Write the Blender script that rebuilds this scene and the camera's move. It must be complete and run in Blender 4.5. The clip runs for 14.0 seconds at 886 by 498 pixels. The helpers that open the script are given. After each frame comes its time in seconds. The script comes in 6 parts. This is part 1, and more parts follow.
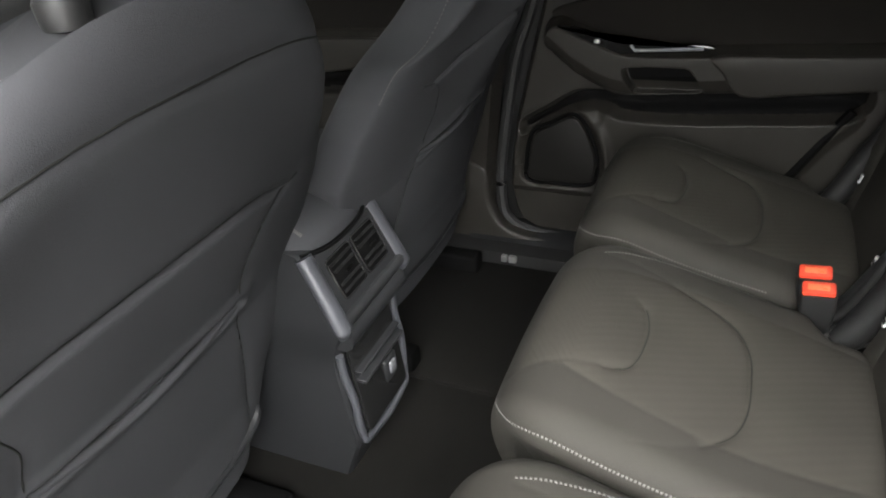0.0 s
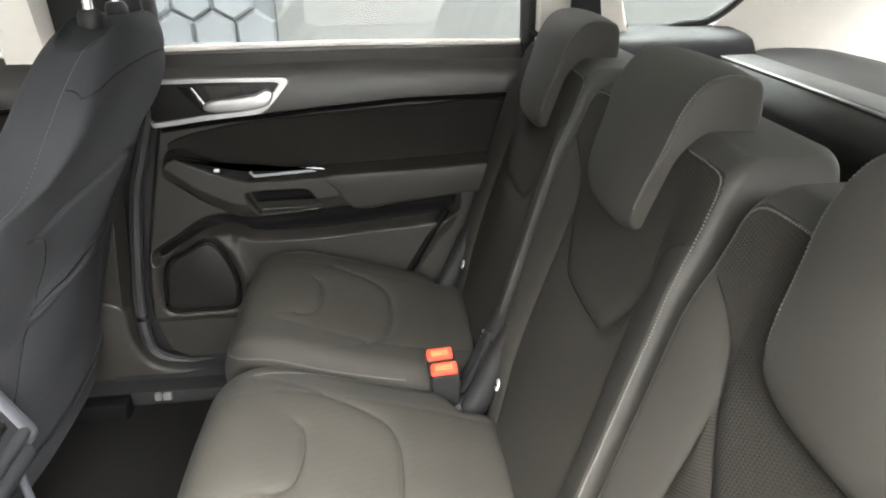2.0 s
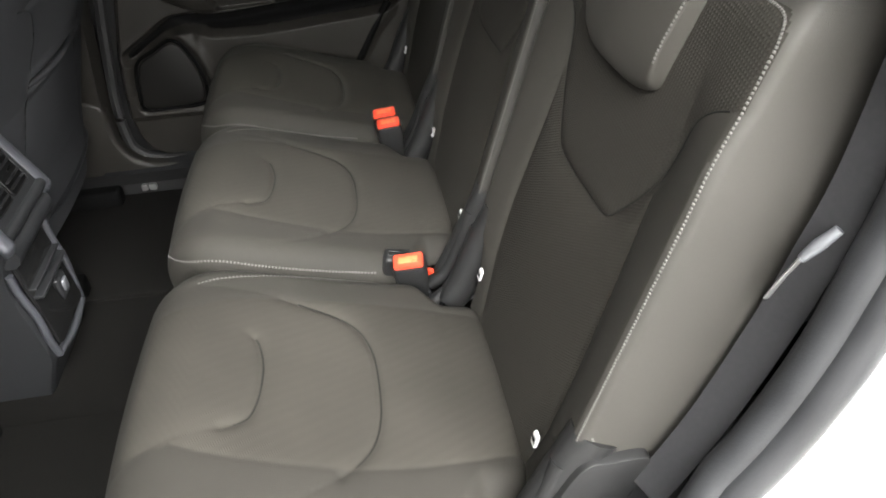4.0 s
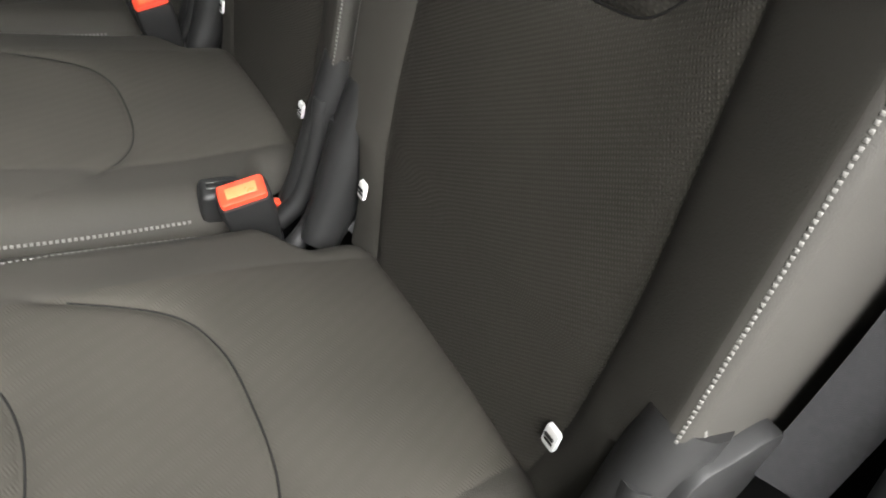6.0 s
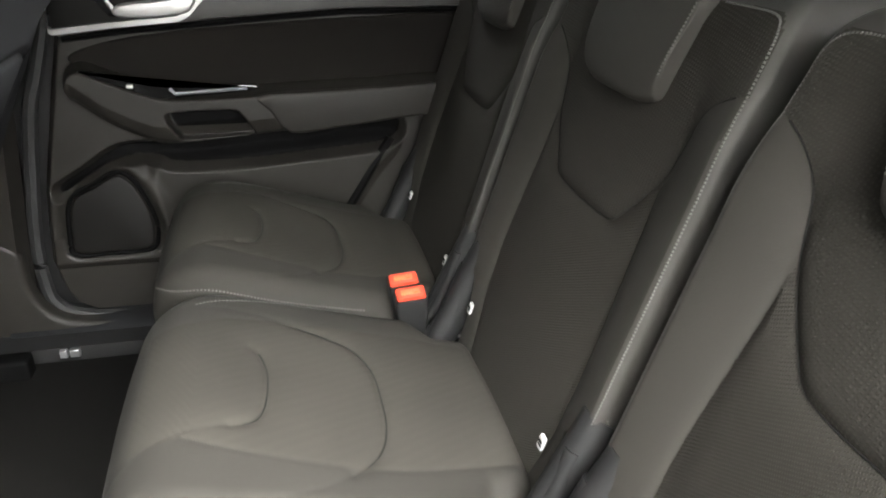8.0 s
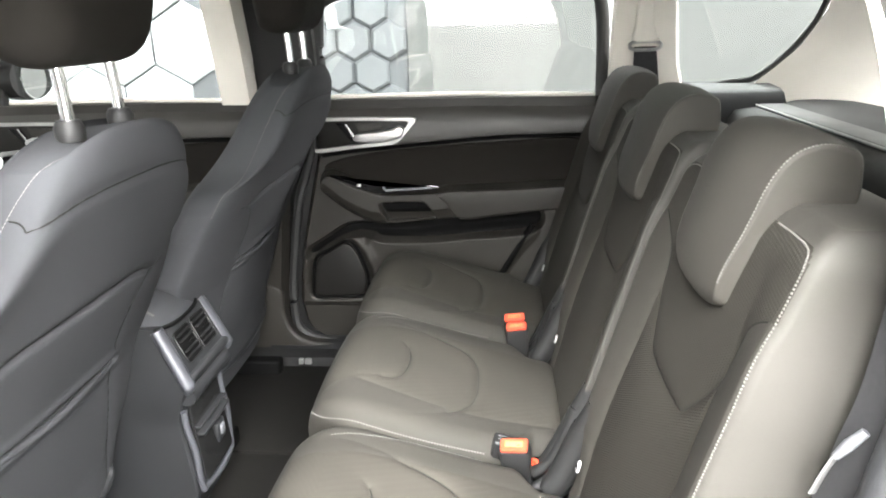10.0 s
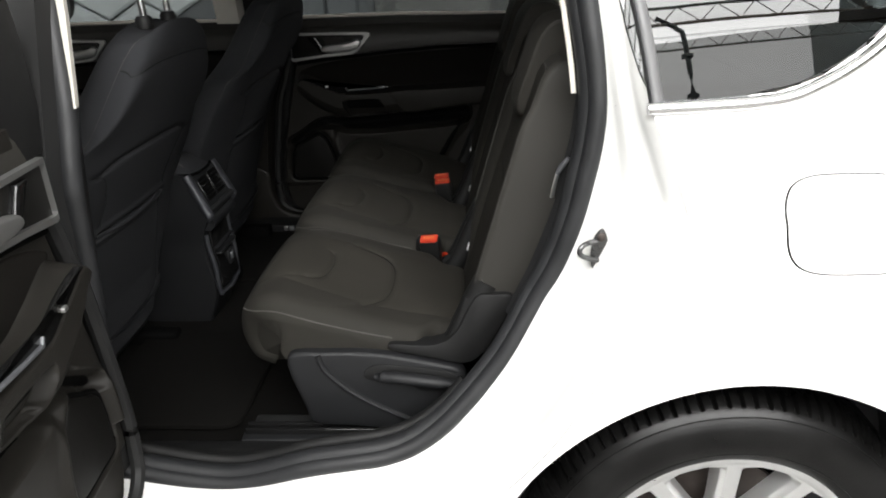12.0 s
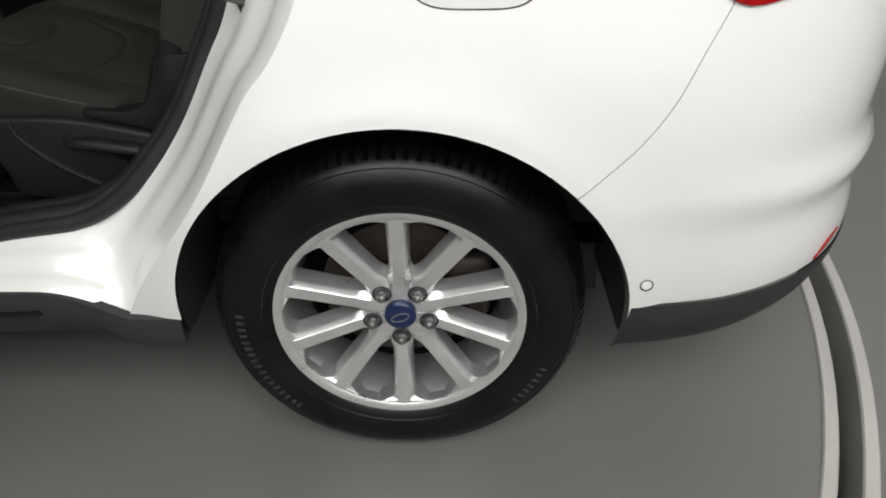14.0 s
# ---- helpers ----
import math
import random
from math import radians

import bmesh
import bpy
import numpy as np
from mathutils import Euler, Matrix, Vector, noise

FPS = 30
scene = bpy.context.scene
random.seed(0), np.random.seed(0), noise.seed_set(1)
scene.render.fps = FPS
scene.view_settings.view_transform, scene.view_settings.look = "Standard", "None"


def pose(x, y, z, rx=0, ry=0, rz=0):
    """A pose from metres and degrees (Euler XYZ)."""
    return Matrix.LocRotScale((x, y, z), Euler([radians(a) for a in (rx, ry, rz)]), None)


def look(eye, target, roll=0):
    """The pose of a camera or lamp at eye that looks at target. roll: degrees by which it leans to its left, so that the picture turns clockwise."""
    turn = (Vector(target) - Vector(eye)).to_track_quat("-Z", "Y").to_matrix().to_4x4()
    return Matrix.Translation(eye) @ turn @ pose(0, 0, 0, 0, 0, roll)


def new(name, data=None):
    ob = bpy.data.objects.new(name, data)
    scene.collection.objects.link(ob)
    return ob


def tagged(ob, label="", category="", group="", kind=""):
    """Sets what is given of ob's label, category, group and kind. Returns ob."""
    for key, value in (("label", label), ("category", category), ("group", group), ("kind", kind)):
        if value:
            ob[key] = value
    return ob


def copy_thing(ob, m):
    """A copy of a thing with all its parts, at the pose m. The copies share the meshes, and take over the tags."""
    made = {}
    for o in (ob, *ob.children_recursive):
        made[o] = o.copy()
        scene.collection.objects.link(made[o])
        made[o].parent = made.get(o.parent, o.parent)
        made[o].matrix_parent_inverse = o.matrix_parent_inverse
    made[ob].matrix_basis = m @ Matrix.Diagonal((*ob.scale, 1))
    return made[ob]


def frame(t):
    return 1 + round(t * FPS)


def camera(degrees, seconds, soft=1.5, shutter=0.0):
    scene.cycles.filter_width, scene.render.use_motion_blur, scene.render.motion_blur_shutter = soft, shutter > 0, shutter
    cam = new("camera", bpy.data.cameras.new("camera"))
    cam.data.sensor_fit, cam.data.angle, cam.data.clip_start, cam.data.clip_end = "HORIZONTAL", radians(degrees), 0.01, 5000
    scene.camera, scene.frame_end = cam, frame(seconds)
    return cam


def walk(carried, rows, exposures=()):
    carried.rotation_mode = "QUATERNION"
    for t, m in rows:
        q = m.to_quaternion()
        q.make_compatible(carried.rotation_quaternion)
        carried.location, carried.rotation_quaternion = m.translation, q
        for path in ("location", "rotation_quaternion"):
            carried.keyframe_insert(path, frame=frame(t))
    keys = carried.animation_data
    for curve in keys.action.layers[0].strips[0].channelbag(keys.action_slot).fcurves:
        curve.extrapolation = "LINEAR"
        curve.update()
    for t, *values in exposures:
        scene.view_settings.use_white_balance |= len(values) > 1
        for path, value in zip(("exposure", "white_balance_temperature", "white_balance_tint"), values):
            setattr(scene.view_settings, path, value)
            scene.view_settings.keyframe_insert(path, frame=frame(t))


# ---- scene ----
cam = camera(63.8, 14.0, soft=1.9)
PATH = [
    (0, (-0.646, -0.753, 1.297), (-1.369, 0.799, 0.262), -5.0),
    (0.5, (-0.637, -0.666, 1.3), (-1.102, 1.041, 0.367), -4.5),
    (1, (-0.639, -0.69, 1.327), (-0.802, 1.123, 0.497), -2.7),
    (1.5, (-0.633, -0.734, 1.338), (-0.631, 1.087, 0.512), -1.9),
    (2, (-0.599, -0.77, 1.345), (-0.434, 1.044, 0.518), -0.9),
    (2.5, (-0.603, -0.855, 1.352), (-0.262, 0.941, 0.541), 0.4),
    (3, (-0.558, -0.923, 1.35), (-0.205, 0.823, 0.439), -1.9),
    (3.5, (-0.541, -1.017, 1.337), (-0.225, 0.712, 0.382), -2.5),
    (4, (-0.58, -1.055, 1.294), (-0.375, 0.55, 0.118), -3.2),
    (6.5, (-0.619, -0.702, 1.06), (0.125, 0.561, -0.3), -1.1),
    (7, (-0.655, -0.671, 1.115), (0.093, 0.689, -0.146), -1.1),
    (7.5, (-0.678, -0.649, 1.153), (0.018, 0.832, 0.003), -2.6),
    (8, (-0.693, -0.695, 1.209), (-0.248, 1.046, 0.332), 1.8),
    (8.5, (-0.635, -0.801, 1.279), (-0.484, 1.055, 0.55), 3.0),
    (9, (-0.595, -0.951, 1.327), (-0.692, 0.94, 0.683), 0.8),
    (11.5, (-0.452, -1.639, 1.327), (-0.609, 0.259, 0.717), -2.7),
    (12, (-0.405, -1.833, 1.32), (-0.508, 0.01, 0.551), -2.0),
    (12.5, (-0.36, -2.012, 1.329), (-0.37, -0.213, 0.454), -2.0),
    (13, (-0.237, -2.087, 1.233), (-0.209, -0.317, 0.302), -0.9),
    (13.5, (-0.079, -2.014, 1.188), (-0.114, -0.312, 0.138), -0.9),
    (14, (0.085, -1.876, 1.152), (0.072, -0.219, 0.032), -0.3),
]
EXPOSURES = [(0, 2.42), (0.5, 2.9), (0.9, 3.3), (1.5, 3.55), (2.5, 3.45), (3.2, 3.3), (3.6, 2.95), (4.2, 2.3), (6.3, 2.25), (7.2, 2.5), (8.0, 3.08), (9.2, 3.6), (11.3, 2.35), (11.8, 0.7), (12.2, -0.3), (12.8, -1.2), (14, -1.12)]
walk(cam, [(t, look(eye, target, roll)) for t, eye, target, roll in PATH], EXPOSURES)

# ---- light: an overcast sky over a hall with rooflights ----
world = bpy.data.worlds.new("sky")
world.use_nodes = True
scene.world = world
sky = world.node_tree.nodes.new("ShaderNodeTexSky")
sky.sky_type, sky.sun_disc, sky.sun_elevation, sky.sun_rotation = "NISHITA", False, radians(50), radians(200)
world.node_tree.links.new(sky.outputs[0], world.node_tree.nodes["Background"].inputs[0])
world.node_tree.nodes["Background"].inputs[1].default_value = 0.1


def rooflight(x, y, z, sx, sy, watts, tilt=0.0, turn=0.0):
    lamp = bpy.data.lights.new("rooflight", "AREA")
    lamp.shape, lamp.size, lamp.size_y, lamp.energy = "RECTANGLE", sx, sy, watts
    lamp.color = (1.0, 0.995, 0.985)
    ob = new("rooflight", lamp)
    ob.matrix_world = pose(x, y, z, tilt, 0, turn)
    return ob


# rooflights over the car, the open side and the far wall, high glazing at the rear, tall glazing along the open side
rooflight(1.1, 0.1, 4.85, 3.0, 2.6, 18)
rooflight(0.5, -4.1, 4.65, 7.0, 2.6, 900, 30)
rooflight(2.5, 3.6, 3.9, 7.0, 1.3, 130, -58)
rooflight(6.5, -1.0, 3.6, 6.0, 2.6, 160, 68, 90)
rooflight(1.4, -7.2, 4.35, 8.0, 1.5, 260, 64, 5)
rooflight(1.0, -8.6, 2.9, 9.0, 3.4, 225, 84)
# added unseen lamp before the car, brightening the front door through the windscreen
rooflight(-8.7, -0.8, 3.0, 7.0, 3.0, 75, 80, -90)

# ---- mesh tools ----
from mathutils.bvhtree import BVHTree


def mesh_of(name, verts, faces, sharp=40.0):
    me = bpy.data.meshes.new(name)
    me.from_pydata([tuple(v) for v in verts], [], faces)
    bm = bmesh.new()
    bm.from_mesh(me)
    bmesh.ops.remove_doubles(bm, verts=bm.verts, dist=1e-5)
    bmesh.ops.recalc_face_normals(bm, faces=bm.faces)
    bm.to_mesh(me)
    bm.free()
    me.shade_smooth()
    me.set_sharp_from_angle(angle=radians(sharp))
    return me


def part(name, me, material, parent=None, label=""):
    ob = new(name, me)
    if material is not None:
        me.materials.clear()
        me.materials.append(material)
    if parent is not None:
        ob.parent = parent
    return tagged(ob, label)


def thing(name, label, category, group="", kind="", at=None):
    ob = new(name)
    if at is not None:
        ob.matrix_basis = at
    return tagged(ob, label, category, group, kind)


def spline(points, n, closed=False):
    """Catmull-Rom through the points, n samples a span."""
    p = [np.array(q, float) for q in points]
    out, m = [], len(p)
    spans = m if closed else m - 1
    for i in range(spans):
        if closed:
            a, b, c, d = p[i - 1], p[i], p[(i + 1) % m], p[(i + 2) % m]
        else:
            a, b, c, d = p[max(i - 1, 0)], p[i], p[i + 1], p[min(i + 2, m - 1)]
        for k in range(n):
            t = k / n
            out.append(0.5 * (2 * b + (c - a) * t + (2 * a - 5 * b + 4 * c - d) * t * t + (3 * b - a - 3 * c + d) * t ** 3))
    if not closed:
        out.append(p[-1])
    return np.array(out)


def even(points, count):
    """The polyline at count evenly spaced places."""
    p = np.asarray(points, float)
    s = np.r_[0, np.cumsum(np.linalg.norm(np.diff(p, axis=0), axis=1))]
    at = np.linspace(0, s[-1], count)
    return np.stack([np.interp(at, s, p[:, k]) for k in range(p.shape[1])], 1)


def rings(name, loops, closed=True, caps=True, sharp=40.0):
    """A skin over loops of equally many points."""
    n = len(loops[0])
    verts = [tuple(v) for loop in loops for v in loop]
    faces = []
    for i in range(len(loops) - 1):
        for k in range(n if closed else n - 1):
            k2 = (k + 1) % n
            faces.append((i * n + k, i * n + k2, (i + 1) * n + k2, (i + 1) * n + k))
    if closed and caps:
        faces.append(tuple(range(n - 1, -1, -1)))
        faces.append(tuple((len(loops) - 1) * n + k for k in range(n)))
    return mesh_of(name, verts, faces, sharp)


def sheet(name, rows, thick=0.0, sharp=40.0, away=None):
    """A skin over rows of points, given thickness along its normals (or along away)."""
    g = np.array(rows, float)
    h, w = g.shape[:2]
    verts = g.reshape(-1, 3)
    faces = [(i * w + k, i * w + k + 1, (i + 1) * w + k + 1, (i + 1) * w + k) for i in range(h - 1) for k in range(w - 1)]
    if thick:
        if away is None:
            du, dv = np.gradient(g, axis=1), np.gradient(g, axis=0)
            nn = np.cross(du, dv)
            nn /= np.linalg.norm(nn, axis=2, keepdims=True) + 1e-12
        else:
            nn = np.broadcast_to(np.array(away, float), g.shape)
        back = (g + nn * thick).reshape(-1, 3)
        m = len(verts)
        faces += [tuple(m + i for i in reversed(f)) for f in faces]
        edge = [k for k in range(w)] + [i * w + w - 1 for i in range(1, h)] + [(h - 1) * w + k for k in range(w - 2, -1, -1)] + [i * w for i in range(h - 2, 0, -1)]
        faces += [(edge[i], edge[i - 1], m + edge[i - 1], m + edge[i]) for i in range(len(edge))]
        verts = np.concatenate([verts, back])
    return mesh_of(name, verts, faces, sharp)


def tube(name, path, r, seg=8, closed=False, flat=1.0, up=(0, 0, 1)):
    """A round bar along a path; flat squeezes it along up."""
    p = np.asarray(path, float)
    t = np.gradient(p, axis=0)
    if closed:
        t = np.roll(p, -1, 0) - np.roll(p, 1, 0)
    t /= np.linalg.norm(t, axis=1, keepdims=True) + 1e-12
    loops = []
    rr = np.broadcast_to(np.asarray(r, float), (len(p),))
    ref = np.array(up, float)
    for i in range(len(p)):
        a = np.cross(t[i], ref)
        if np.linalg.norm(a) < 1e-3:
            a = np.cross(t[i], (0.3, 1, 0.1))
        a /= np.linalg.norm(a)
        b = np.cross(a, t[i])
        loops.append([p[i] + rr[i] * (math.cos(x) * a + flat * math.sin(x) * b) for x in np.linspace(0, 2 * math.pi, seg, endpoint=False)])
    if closed:
        loops.append(loops[0])
    return rings(name, loops, True, not closed)


def lathe(name, profile, seg=48, axis="y", centre=(0, 0, 0), sharp=35.0, caps=True):
    """A turned body: profile of (radius, along)."""
    loops = []
    for r, h in profile:
        loop = []
        for a in np.linspace(0, 2 * math.pi, seg, endpoint=False):
            c, s = r * math.cos(a), r * math.sin(a)
            q = (c, h, s) if axis == "y" else (h, c, s) if axis == "x" else (c, s, h)
            loop.append(np.add(q, centre))
        loops.append(loop)
    return rings(name, loops, True, caps, sharp)


def slab(name, outline, depth, bevel=0.004, to=None, steps=2, sharp=40.0):
    """A flat piece from a closed outline (u, v), standing depth high with rounded rims; to maps (u, v, height) to the world."""
    o = np.asarray(outline, float)
    area = 0.5 * np.sum(o[:, 0] * np.roll(o[:, 1], -1) - o[:, 1] * np.roll(o[:, 0], -1))
    if area < 0:
        o = o[::-1]
    t = np.roll(o, -1, 0) - np.roll(o, 1, 0)
    t /= np.linalg.norm(t, axis=1, keepdims=True) + 1e-12
    inward = np.stack([-t[:, 1], t[:, 0]], 1)
    to = to or (lambda u, v, h: (u, v, h))
    levels = [(0.0, 0.0), (0.0, depth - bevel)]
    for k in range(1, steps + 1):
        a = math.pi / 2 * k / steps
        levels.append((bevel * (1 - math.cos(a)), depth - bevel + bevel * math.sin(a)))
    loops = [[to(*(o[i] + inward[i] * off), h) for i in range(len(o))] for off, h in levels]
    return rings(name, loops, True, True, sharp)


def box(name, lo, hi, bevel=0.004):
    lo, hi = np.array(lo, float), np.array(hi, float)
    bm = bmesh.new()
    bmesh.ops.create_cube(bm, size=1)
    for v in bm.verts:
        v.co = Vector((lo + hi) / 2 + np.array(v.co) * (hi - lo))
    if bevel:
        bmesh.ops.bevel(bm, geom=bm.edges, offset=min(bevel, 0.45 * min(hi - lo)), segments=2, affect="EDGES", profile=0.5)
    me = bpy.data.meshes.new(name)
    bm.to_mesh(me)
    bm.free()
    me.shade_smooth()
    me.set_sharp_from_angle(angle=radians(50))
    return me


def joined(name, meshes):
    bm = bmesh.new()
    for me in meshes:
        bm.from_mesh(me)
    out = bpy.data.meshes.new(name)
    bm.to_mesh(out)
    bm.free()
    out.shade_smooth()
    out.set_sharp_from_angle(angle=radians(40))
    return out


def rounded_rect(u0, v0, u1, v1, r, n=5):
    pts = []
    for cx, cy, a0 in ((u1 - r, v1 - r, 0), (u0 + r, v1 - r, 90), (u0 + r, v0 + r, 180), (u1 - r, v0 + r, 270)):
        for k in range(n + 1):
            a = radians(a0 + 90 * k / n)
            pts.append((cx + r * math.cos(a), cy + r * math.sin(a)))
    return pts


def near_line(px, py, line):
    """Distance of points from a polyline in a plane."""
    best = np.full(np.shape(px), 9.0)
    for (ax, ay), (bx, by) in zip(line[:-1], line[1:]):
        dx, dy = bx - ax, by - ay
        t = np.clip(((px - ax) * dx + (py - ay) * dy) / (dx * dx + dy * dy + 1e-12), 0, 1)
        best = np.minimum(best, np.hypot(px - ax - t * dx, py - ay - t * dy))
    return best


def inside(px, py, poly):
    """Which points lie in a polygon."""
    res = np.zeros(np.shape(px), bool)
    for (ax, ay), (bx, by) in zip(poly, np.roll(poly, -1, 0)):
        hit = ((ay > py) != (by > py)) & (px < (bx - ax) * (py - ay) / (by - ay + 1e-15) + ax)
        res ^= hit
    return res


def smooth01(a, b, v):
    t = np.clip((v - a) / (b - a), 0, 1)
    return t * t * (3 - 2 * t)


def stitches(name, path, on, width=0.0021, length=0.0021, gap=0.0015, height=0.0006):
    """A row of short thread stitches laid on the surface of a mesh along a path."""
    tree = BVHTree.FromPolygons([v.co for v in on.vertices], [tuple(p.vertices) for p in on.polygons])
    p = np.asarray(path, float)
    total = np.linalg.norm(np.diff(p, axis=0), axis=1).sum()
    n = max(2, int(total / (length + gap)))
    q = even(p, n * 2 + 1)
    verts, faces = [], []
    found = [tree.find_nearest(Vector(w)) for w in q]
    places, normals = np.array([f[0] for f in found]), np.array([f[1] for f in found])
    kernel = np.ones(9) / 9
    for arr in (places, normals):
        for c in range(3):
            arr[:, c] = np.convolve(np.pad(arr[:, c], 4, mode="reflect", reflect_type="odd"), kernel, "valid")
    places = np.array([tree.find_nearest(Vector(w))[0] for w in places])
    for i in range(n):
        (a, na), (b, nb) = [(Vector(places[k]), Vector(normals[k])) for k in (2 * i, 2 * i + 1)]
        no = (na + nb).normalized()
        along = (b - a)
        if along.length < 1e-5:
            continue
        along.normalize()
        mid = (a + b) / 2
        side = no.cross(along).normalized()
        base = len(verts)
        for up, k in ((-0.0006, 1.0), (height * 0.6, 1.0), (height, 0.6)):
            for su, sv in ((-1, -1), (1, -1), (1, 1), (-1, 1)):
                verts.append(mid + along * (su * length / 2 * k) + side * (sv * width / 2 * k) + no * up)
        for lv in (0, 4):
            for k in range(4):
                faces.append((base + lv + k, base + lv + (k + 1) % 4, base + lv + 4 + (k + 1) % 4, base + lv + 4 + k))
        faces.append((base + 8, base + 9, base + 10, base + 11))
    return mesh_of(name, verts, faces, 80)


def give_uv(me, u, v):
    """A UV map in metres, from a value pair for each vertex."""
    layer = me.uv_layers.new(name="UVMap")
    idx = np.zeros(len(me.loops), int)
    me.loops.foreach_get("vertex_index", idx)
    table = np.stack([np.ravel(u), np.ravel(v)], 1)
    layer.data.foreach_set("uv", table[np.minimum(idx, len(table) - 1)].ravel())

# ---- materials ----
def material(name, colour, rough=0.6, metal=0.0, vary=0.12, scale=8.0, bump=0.0, bump_scale=400.0, coat=0.0, spec=0.5, grain=None):
    m = bpy.data.materials.new(name)
    m.use_nodes = True
    nt = m.node_tree
    sh = nt.nodes["Principled BSDF"]
    sh.inputs["Roughness"].default_value = rough
    sh.inputs["Metallic"].default_value = metal
    sh.inputs["Coat Weight"].default_value = coat
    sh.inputs["Coat Roughness"].default_value = 0.04
    sh.inputs["Specular IOR Level"].default_value = spec
    co = nt.nodes.new("ShaderNodeTexCoord")
    no = nt.nodes.new("ShaderNodeTexNoise")
    no.inputs["Scale"].default_value, no.inputs["Detail"].default_value = scale, 6
    nt.links.new(co.outputs["Object"], no.inputs["Vector"])
    ramp = nt.nodes.new("ShaderNodeMapRange")
    ramp.inputs[1].default_value, ramp.inputs[2].default_value = 0.3, 0.7
    ramp.inputs[3].default_value, ramp.inputs[4].default_value = 1 - vary, 1 + vary
    nt.links.new(no.outputs["Fac"], ramp.inputs[0])
    mul = nt.nodes.new("ShaderNodeVectorMath")
    mul.operation = "SCALE"
    mul.inputs[0].default_value = colour[:3]
    nt.links.new(ramp.outputs[0], mul.inputs["Scale"])
    nt.links.new(mul.outputs[0], sh.inputs["Base Color"])
    rr = nt.nodes.new("ShaderNodeMapRange")
    rr.inputs[1].default_value, rr.inputs[2].default_value = 0.3, 0.7
    rr.inputs[3].default_value, rr.inputs[4].default_value = max(rough - 0.06, 0), min(rough + 0.06, 1)
    nt.links.new(no.outputs["Fac"], rr.inputs[0])
    nt.links.new(rr.outputs[0], sh.inputs["Roughness"])
    if bump:
        fine = nt.nodes.new("ShaderNodeTexNoise")
        fine.inputs["Scale"].default_value, fine.inputs["Detail"].default_value = bump_scale, 3
        nt.links.new(co.outputs["Object"], fine.inputs["Vector"])
        bp = nt.nodes.new("ShaderNodeBump")
        bp.inputs["Strength"].default_value, bp.inputs["Distance"].default_value = bump, 0.001
        nt.links.new(fine.outputs["Fac"], bp.inputs["Height"])
        nt.links.new(bp.outputs[0], sh.inputs["Normal"])
    return m


def cloth(name, colour, turn, rib=0.0024, depth=0.6, vary=0.12, ratio=1.5, contrast=0.2):
    """Ribbed upholstery: two crossing sets of fine ribs along the surface, with soft wear over them."""
    m = material(name, colour, 0.9, vary=vary, scale=5.0, spec=0.12)
    nt = m.node_tree
    sh = nt.nodes["Principled BSDF"]
    co = [n for n in nt.nodes if n.type == "TEX_COORD"][0]
    mp = nt.nodes.new("ShaderNodeMapping")
    mp.inputs["Rotation"].default_value = turn
    nt.links.new(co.outputs["UV"], mp.inputs["Vector"])
    waves = []
    for direction, size in zip(("X", "Y"), (rib, rib * ratio)):
        w = nt.nodes.new("ShaderNodeTexWave")
        w.wave_type, w.bands_direction = "BANDS", direction
        w.inputs["Scale"].default_value = 2 * math.pi / (20 * size)
        w.inputs["Distortion"].default_value, w.inputs["Detail"].default_value, w.inputs["Detail Scale"].default_value = 0.4, 1.0, 6.0
        nt.links.new(mp.outputs[0], w.inputs["Vector"])
        waves.append(w)
    weave = nt.nodes.new("ShaderNodeMath")
    weave.operation = "MULTIPLY"
    nt.links.new(waves[0].outputs["Fac"], weave.inputs[0])
    nt.links.new(waves[1].outputs["Fac"], weave.inputs[1])
    fine = nt.nodes.new("ShaderNodeTexNoise")
    fine.inputs["Scale"].default_value, fine.inputs["Detail"].default_value = 1100, 2
    nt.links.new(co.outputs["Object"], fine.inputs["Vector"])
    total = nt.nodes.new("ShaderNodeMath")
    total.operation = "MULTIPLY_ADD"
    total.inputs[1].default_value = 0.4
    nt.links.new(fine.outputs["Fac"], total.inputs[0])
    nt.links.new(weave.outputs[0], total.inputs[2])
    bp = nt.nodes.new("ShaderNodeBump")
    bp.inputs["Strength"].default_value, bp.inputs["Distance"].default_value = depth, 0.0006
    nt.links.new(total.outputs[0], bp.inputs["Height"])
    nt.links.new(bp.outputs[0], sh.inputs["Normal"])
    base = [n for n in nt.nodes if n.type == "VECT_MATH"][0]
    mr = nt.nodes.new("ShaderNodeMapRange")
    mr.inputs[1].default_value, mr.inputs[2].default_value = 0.1, 1.1
    mr.inputs[3].default_value, mr.inputs[4].default_value = 1 - contrast, 1 + contrast
    nt.links.new(total.outputs[0], mr.inputs[0])
    mul = nt.nodes.new("ShaderNodeVectorMath")
    mul.operation = "SCALE"
    nt.links.new(base.outputs[0], mul.inputs[0])
    nt.links.new(mr.outputs[0], mul.inputs["Scale"])
    nt.links.new(mul.outputs[0], sh.inputs["Base Color"])
    return m


